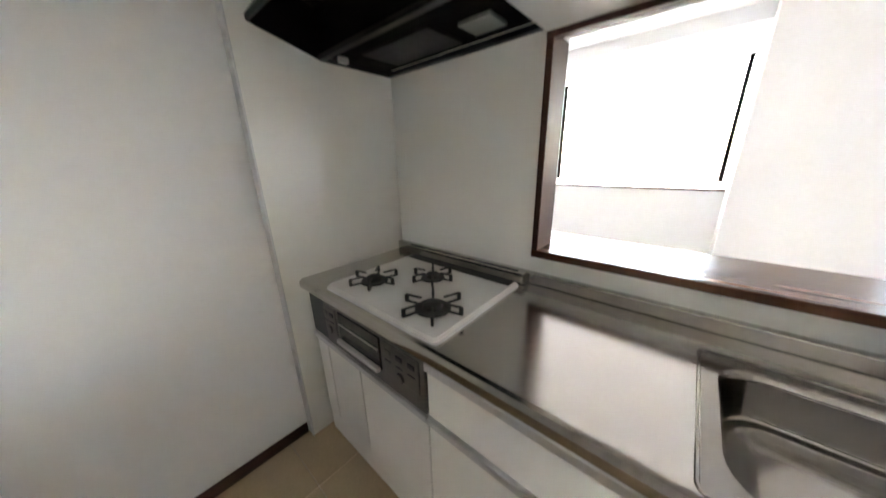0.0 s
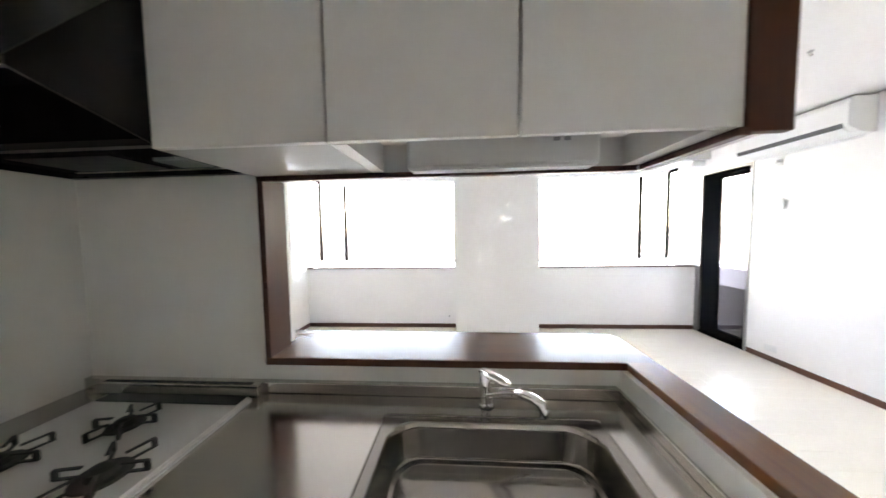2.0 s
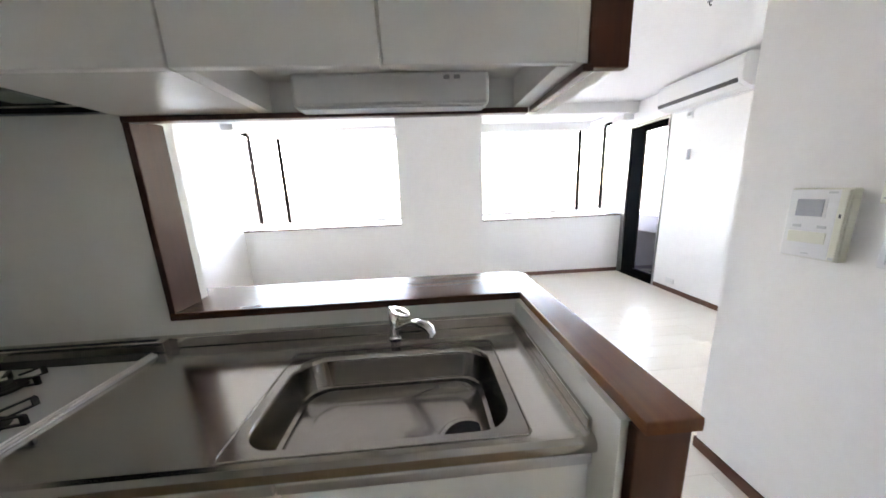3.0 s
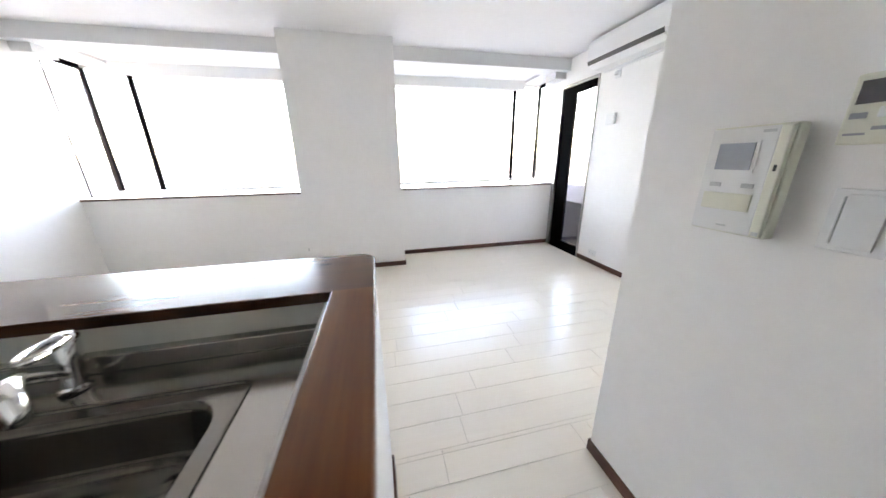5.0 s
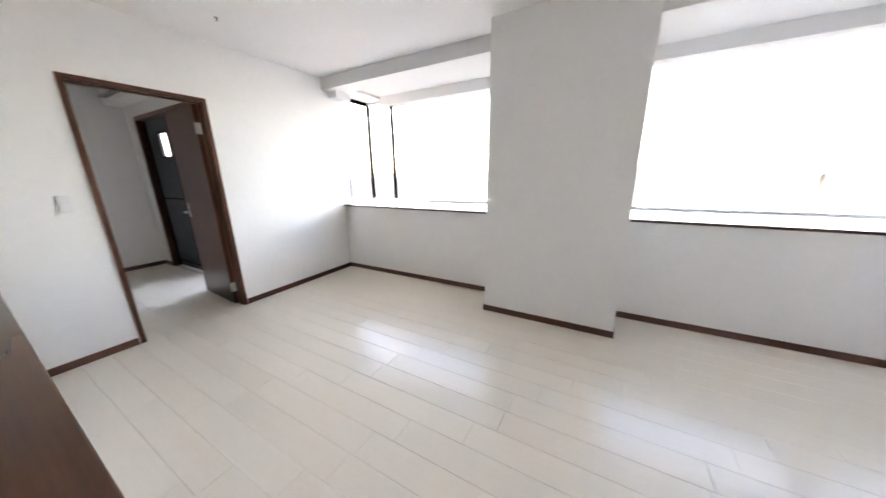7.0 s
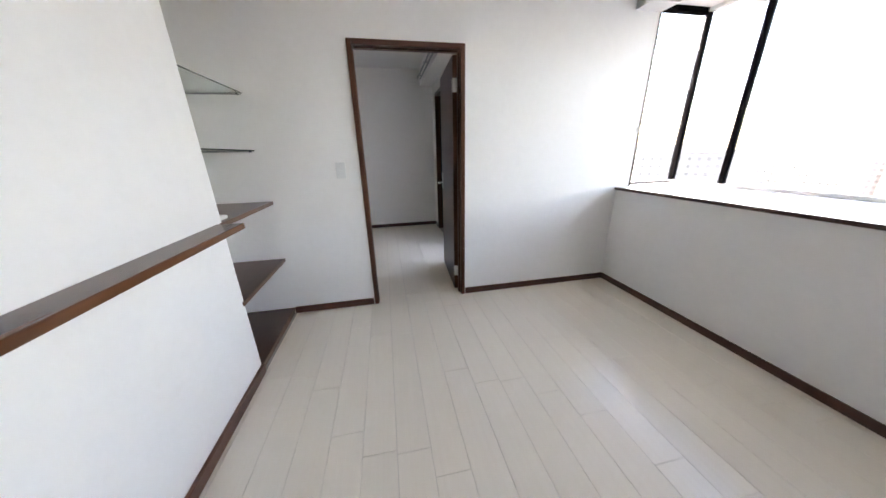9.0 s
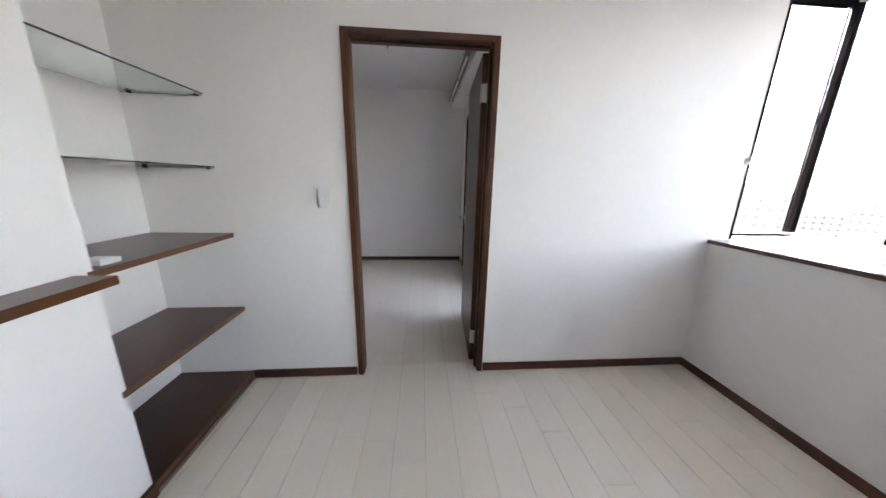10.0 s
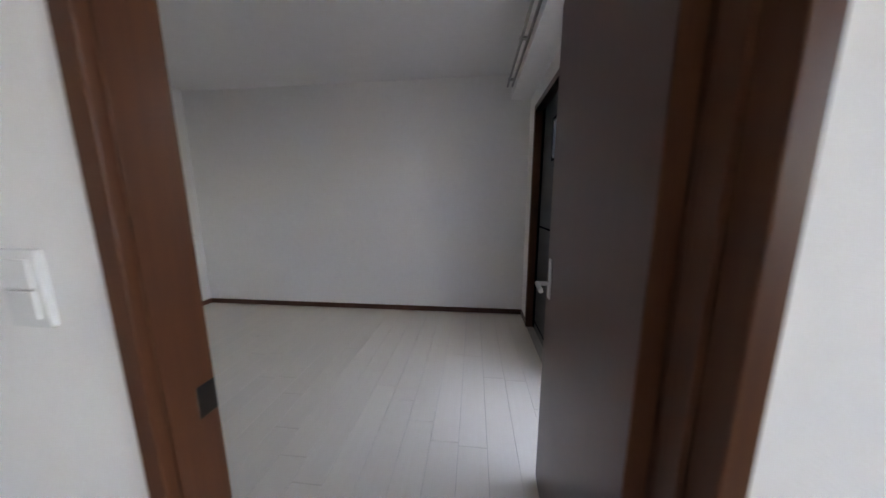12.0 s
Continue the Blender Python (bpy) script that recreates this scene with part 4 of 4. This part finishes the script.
# ---- switches and outlets ----


def wall_plate(name, centre, normal, w, h, label, category, buttons, depth=0.009):
    """A plate on a wall; normal '+x' or '-x'."""
    x, y, z = centre
    s = 1 if normal == '+x' else -1
    t = thing(name, centre, label, category)
    lo, hi = sorted((x, x + s * depth))
    part("plate", bx(B(), lo, hi, y - w / 2, y + w / 2, z - h / 2, z + h / 2, bev=0.002), PLASTIC, t)
    lo, hi = sorted((x + s * depth, x + s * (depth + 0.004)))
    for y0, y1, z0, z1, m in buttons:
        part("rocker", bx(B(), lo, hi, y + y0, y + y1, z + z0, z + z1, bev=0.0012), m, t)
    return t


wall_plate("light_switch", (XL, 0.728, 1.182), '+x', 0.07, 0.118, "white plastic double light switch beside the doorway", "light switch",
           [(-0.022, 0.022, 0.002, 0.045, PLASTIC), (-0.022, 0.022, -0.045, -0.002, PLASTIC)])
# The narrow pale grey piece paints the shaded side of the rocker.
wall_plate("light_switch", (3.21, -0.415, 1.18), '-x', 0.085, 0.118, "white plastic rocker switch under the water heater remote", "light switch",
           [(-0.028, 0.022, -0.05, 0.05, PLASTIC), (0.024, 0.027, -0.045, 0.045, PALEGREY)], depth=0.014)
wall_plate("wall_outlet", (XR, 2.19, 0.145), '-x', 0.12, 0.072, "white double wall outlet beside the balcony door", "outlet",
           [(-0.045, -0.008, -0.02, 0.02, PLASTIC), (0.008, 0.045, -0.02, 0.02, PLASTIC), (-0.03, -0.026, -0.008, 0.008, BLACKPL), (0.026, 0.03, -0.008, 0.008, BLACKPL)])
wall_plate("vent_cover", (XR, 2.19, 1.715), '-x', 0.115, 0.115, "white square vent cover on the wall", "vent",
           [(-0.045, 0.045, -0.045, 0.045, PLASTIC)], depth=0.03)
wall_plate("wall_outlet", (XR, 2.19, 2.17), '-x', 0.07, 0.10, "white air conditioner outlet with a plug", "outlet",
           [(-0.02, 0.02, -0.02, 0.02, PLASTIC)])
pc = thing("power_cord", (XR - 0.03, 2.19, 2.17), "white power cord and plug of the air conditioner", "cord")
part("plug", bx(B(), XR - 0.045, XR - 0.0135, 2.172, 2.208, 2.15, 2.186, bev=0.004), PLASTIC, pc)
part("cable", tube(B(), [(XR - 0.04, 2.19, 2.168), (XR - 0.055, 2.17, 2.15), (XR - 0.05, 2.13, 2.155), (XR - 0.03, 2.12, 2.20), (XR - 0.02, 2.12, 2.24)], 0.0035, n=6), PLASTIC, pc)

# intercom
ic = thing("intercom", (3.21, -0.225, 1.118), "white and ivory video intercom with grey screen on the wall", "intercom")
part("body", bx(B(), 3.1760, 3.2100, -0.3040, -0.1480, 1.1180, 1.3650, bev=0.005), IVORY, ic)
part("face", bx(B(), 3.1700, 3.1755, -0.2800, -0.1520, 1.1220, 1.3610, bev=0.002), PLASTIC, ic)
part("handset_strip", bx(B(), 3.1640, 3.1755, -0.3020, -0.2820, 1.1220, 1.3610, bev=0.003), IVORY, ic, "ivory side strip")
sc = part("screen_bezel", bx(B(), 3.1670, 3.1695, -0.2540, -0.1720, 1.2630, 1.3330), PLASTIC, ic)
part("screen", bx(B(), 3.1650, 3.1665, -0.2480, -0.1780, 1.2690, 1.3280), SCREEN, sc, "blue-grey screen")
for y in (-0.252, -0.187):
    part("button", bx(B(), 3.167, 3.1695, y - 0.012, y + 0.012, 1.229, 1.239, bev=0.001), PALEGREY, ic)
part("speak_button", bx(B(), 3.1670, 3.1695, -0.2670, -0.1670, 1.1750, 1.2150, bev=0.001), IVORY, ic)
part("mark", bx(B(), 3.1680, 3.1695, -0.2320, -0.2120, 1.1350, 1.1390), PALEGREY, ic)
part("lamp", bx(B(), 3.1625, 3.1635, -0.2950, -0.2900, 1.2680, 1.2810), BLACKPL, ic)
part("latch", bx(B(), 3.1625, 3.1635, -0.2990, -0.2870, 1.1260, 1.1350), PALEGREY, ic)
part("maker_mark", bx(B(), 3.1680, 3.1695, -0.2740, -0.2520, 1.3480, 1.3540), PALEGREY, ic)

# water heater remote
wr = thing("water_heater_remote", (3.21, -0.443, 1.317), "ivory water heater remote with dark display and buttons", "remote panel")
part("body", bx(B(), 3.1900, 3.2100, -0.5380, -0.3500, 1.3160, 1.4340, bev=0.004), IVORY, wr)
part("display", bx(B(), 3.1870, 3.1895, -0.4630, -0.3600, 1.3840, 1.4220), DISPLAY, wr, "dark grey display")
part("button_strip", bx(B(), 3.1870, 3.1895, -0.5330, -0.4650, 1.3840, 1.4220), BLACKPL, wr)
for k in range(4):
    part("button", bx(B(), 3.185, 3.1895, -0.413 - k * 0.03, -0.390 - k * 0.03, 1.360, 1.377, bev=0.0015), PLASTIC, wr)
for z in (1.406, 1.390):
    part("button", bx(B(), 3.183, 3.1865, -0.498, -0.473, z, z + 0.012, bev=0.001), PLASTIC, wr)
part("caption_bar", bx(B(), 3.1885, 3.1895, -0.4580, -0.3880, 1.3400, 1.3460), GREYPLASTIC, wr)
part("maker_mark", bx(B(), 3.1885, 3.1895, -0.3830, -0.3580, 1.3320, 1.3360), GREYPLASTIC, wr)
part("caption_bar", bx(B(), 3.1885, 3.1895, -0.3780, -0.3580, 1.3600, 1.3700), GREYPLASTIC, wr)

# ---- air conditioner ----
ac = thing("air_conditioner", (XR, 1.99, 2.24), "white wall-mounted air conditioner under the ceiling", "air conditioner")
prof = [(XR, 2.235), (XR, 2.53), (XR - 0.17, 2.53), (XR - 0.205, 2.515), (XR - 0.215, 2.48), (XR - 0.214, 2.315), (XR - 0.203, 2.288), (XR - 0.12, 2.248)]


def ac_body(y0, y1):
    bm = B()
    prism(bm, [(p[0], p[1]) for p in prof], 'y', y0, y1)
    return bm


part("body", ac_body(1.50, 2.44), PLASTIC, ac)
part("louver_slot", prism(B(), [(XR - 0.2185, 2.322), (XR - 0.212, 2.322), (XR - 0.199, 2.285), (XR - 0.2055, 2.283)], 'y', 1.53, 2.43), BLACKPL, ac, "dark air outlet slot")
part("flap", prism(B(), [(XR - 0.2, 2.281), (XR - 0.196, 2.286), (XR - 0.13, 2.2515), (XR - 0.134, 2.246)], 'y', 1.54, 2.42), PLASTIC, ac)
part("end_cap", prism(B(), [(p[0], p[1]) for p in prof], 'y', 1.492, 1.499), PLASTIC, ac)
part("mounting_plate", bx(B(), XR - 0.012, XR, 1.56, 2.40, 2.215, 2.234), PLASTIC, ac)

# small ceiling hooks
for x, y, z in ((-0.35, 1.68, TOP), (3.74, 0.87, TOP), (-2.4, 0.955, R2TOP)):
    h = thing("ceiling_hook", (x, y, z - 0.03), "small dark metal hook in the ceiling", "hook", "ceiling hooks")
    part("rose", cyl(B(), (x, y, z - 0.006), (x, y, z), 0.014, n=16), GREYPLASTIC, h)
    part("hook", tube(B(), [(x, y, z - 0.006), (x, y, z - 0.02), (x + 0.008, y, z - 0.028), (x + 0.014, y, z - 0.02)], 0.003, n=6), BLACKPL, h)
cs = thing("cable_stub", (1.38, YW, 0.18), "short grey cable stub out of the wall below the window", "cable")
part("cable", tube(B(), [(1.38, YW, 0.19), (1.38, YW - 0.02, 0.188), (1.385, YW - 0.03, 0.17)], 0.004, n=6), GREYPLASTIC, cs)

# ---- city outside ----
bm = B()
bx(bm, -3000, 3000, -3000, 3000, -31, -30)
tagged(new("ground", mesh_of(bm, "ground", GROUND)), "hazy grey city ground far below", kind="structure")
rng = random.Random(4)
winmesh = mesh_of(bx(B(), -0.5, 0.5, -0.1, 0.1, -0.55, 0.55), "window", CITYWIN)


def far_building(x, y, w, d, top, m, turn, rows, cols):
    b = thing("apartment_building", (x, y, -30), "pale distant apartment block seen through the window", "building", "distant buildings")
    b.rotation_euler = (0, 0, turn)
    body = new("wall", mesh_of(bx(B(), -w / 2, w / 2, -d / 2, d / 2, 0, top + 30), "wall", m))
    body.parent = b
    roof = new("roof", mesh_of(bx(bx(B(), -w / 2 - 0.3, w / 2 + 0.3, -d / 2 - 0.3, d / 2 + 0.3, top + 30, top + 31), -w / 5, w / 5, -d / 5, d / 5, top + 31, top + 33.5), "roof", m))
    roof.parent = b
    for r in range(rows):
        for c in range(cols):
            o = new("window", winmesh)
            o.parent = b
            o.location = (-w / 2 + w * (c + 0.5) / cols, -d / 2 - 0.08, top + 30 - 1.9 - r * 2.8)


for k in range(34):
    ang = radians(-62 + k * 4.3 + rng.uniform(-1, 1))
    dist = rng.uniform(150, 340)
    x, y = 1.5 - dist * math.sin(-ang), dist * math.cos(ang)
    top = 0.6 - dist * rng.uniform(-0.004, 0.045)
    far_building(x, y, rng.uniform(18, 34), rng.uniform(10, 18), top, CITY[k % 4], -ang + rng.uniform(-0.5, 0.5), 7 if k % 2 else 5, rng.randint(9, 13))
for k in range(6):
    ang = radians(66 + k * 7)
    dist = rng.uniform(70, 160)
    far_building(-2 - dist * math.sin(ang), dist * math.cos(ang), rng.uniform(14, 24), 12, 0.6 - dist * rng.uniform(-0.004, 0.03), CITY[(k + 1) % 4], ang + rng.uniform(-0.3, 0.3), 4, 6)

# ---- floor boards and tiles ----
PW, PL = 0.155, 0.909
plank_meshes = {}


def chamfered(w, l, h, c):
    """A flat piece with chamfered top edges, along x."""
    bm = B()
    a = [bm.verts.new((sx * l / 2, sy * w / 2, -h)) for sx, sy in ((-1, -1), (1, -1), (1, 1), (-1, 1))]
    b = [bm.verts.new((sx * l / 2, sy * w / 2, -c)) for sx, sy in ((-1, -1), (1, -1), (1, 1), (-1, 1))]
    t = [bm.verts.new((sx * (l / 2 - c), sy * (w / 2 - c), 0)) for sx, sy in ((-1, -1), (1, -1), (1, 1), (-1, 1))]
    bm.faces.new(t)
    for i in range(4):
        j = (i + 1) % 4
        bm.faces.new((a[i], a[j], b[j], b[i]))
        bm.faces.new((b[i], b[j], t[j], t[i]))
    return bm


def plank(x0, x1, y0, y1, parent):
    l, w = round(x1 - x0 - 0.001, 4), round(y1 - y0 - 0.001, 4)
    if l < 0.02 or w < 0.01:
        return
    if (l, w) not in plank_meshes:
        plank_meshes[(l, w)] = mesh_of(chamfered(w, l, 0.0058, 0.0010), "floor_board", PLANK)
    o = new("floor_board", plank_meshes[(l, w)])
    o.location = ((x0 + x1) / 2, (y0 + y1) / 2, 0)
    o.parent = parent


def lay(x0, x1, y0, y1, parent, seed):
    r = random.Random(seed)
    j0 = math.floor((y0 - 0.23) / PW)
    j = j0
    while 0.23 + j * PW < y1 - 0.005:
        a, b = max(y0, 0.23 + j * PW), min(y1, 0.23 + (j + 1) * PW)
        off = ((j * 5 + r.randint(0, 1)) % 6) * PL / 6 + (0.0 if j % 2 else 0.02)
        x = 2.69 - off - math.ceil((2.69 - off - x0) / PL) * PL
        while x < x1:
            p, q = max(x0, x), min(x1, x + PL)
            if q - p > 0.03:
                plank(p, q, a, b, parent)
            x += PL
        j += 1


fl = bpy.data.objects["floor_living"]
lay(XL - 0.10, XR + 0.0, 0.207, YW, fl, 3)
lay(2.322, 3.21, -1.95, 0.207, fl, 5)
lay(3.21, XR, 0.07, 0.207, fl, 6)
fr = bpy.data.objects["floor_room"]
lay(R2X, XL - 0.10, R2Y0, R2Y1, fr, 9)
fk = bpy.data.objects["floor_kitchen"]
tile_mesh = mesh_of(chamfered(0.3, 0.3, 0.0058, 0.0012), "floor_tile", TILE)
for i in range(8):
    for j in range(5):
        o = new("floor_tile", tile_mesh)
        o.location = (0.1 + i * 0.3025, -0.72 - j * 0.3025 + 0.10, 0)
        o.parent = fk
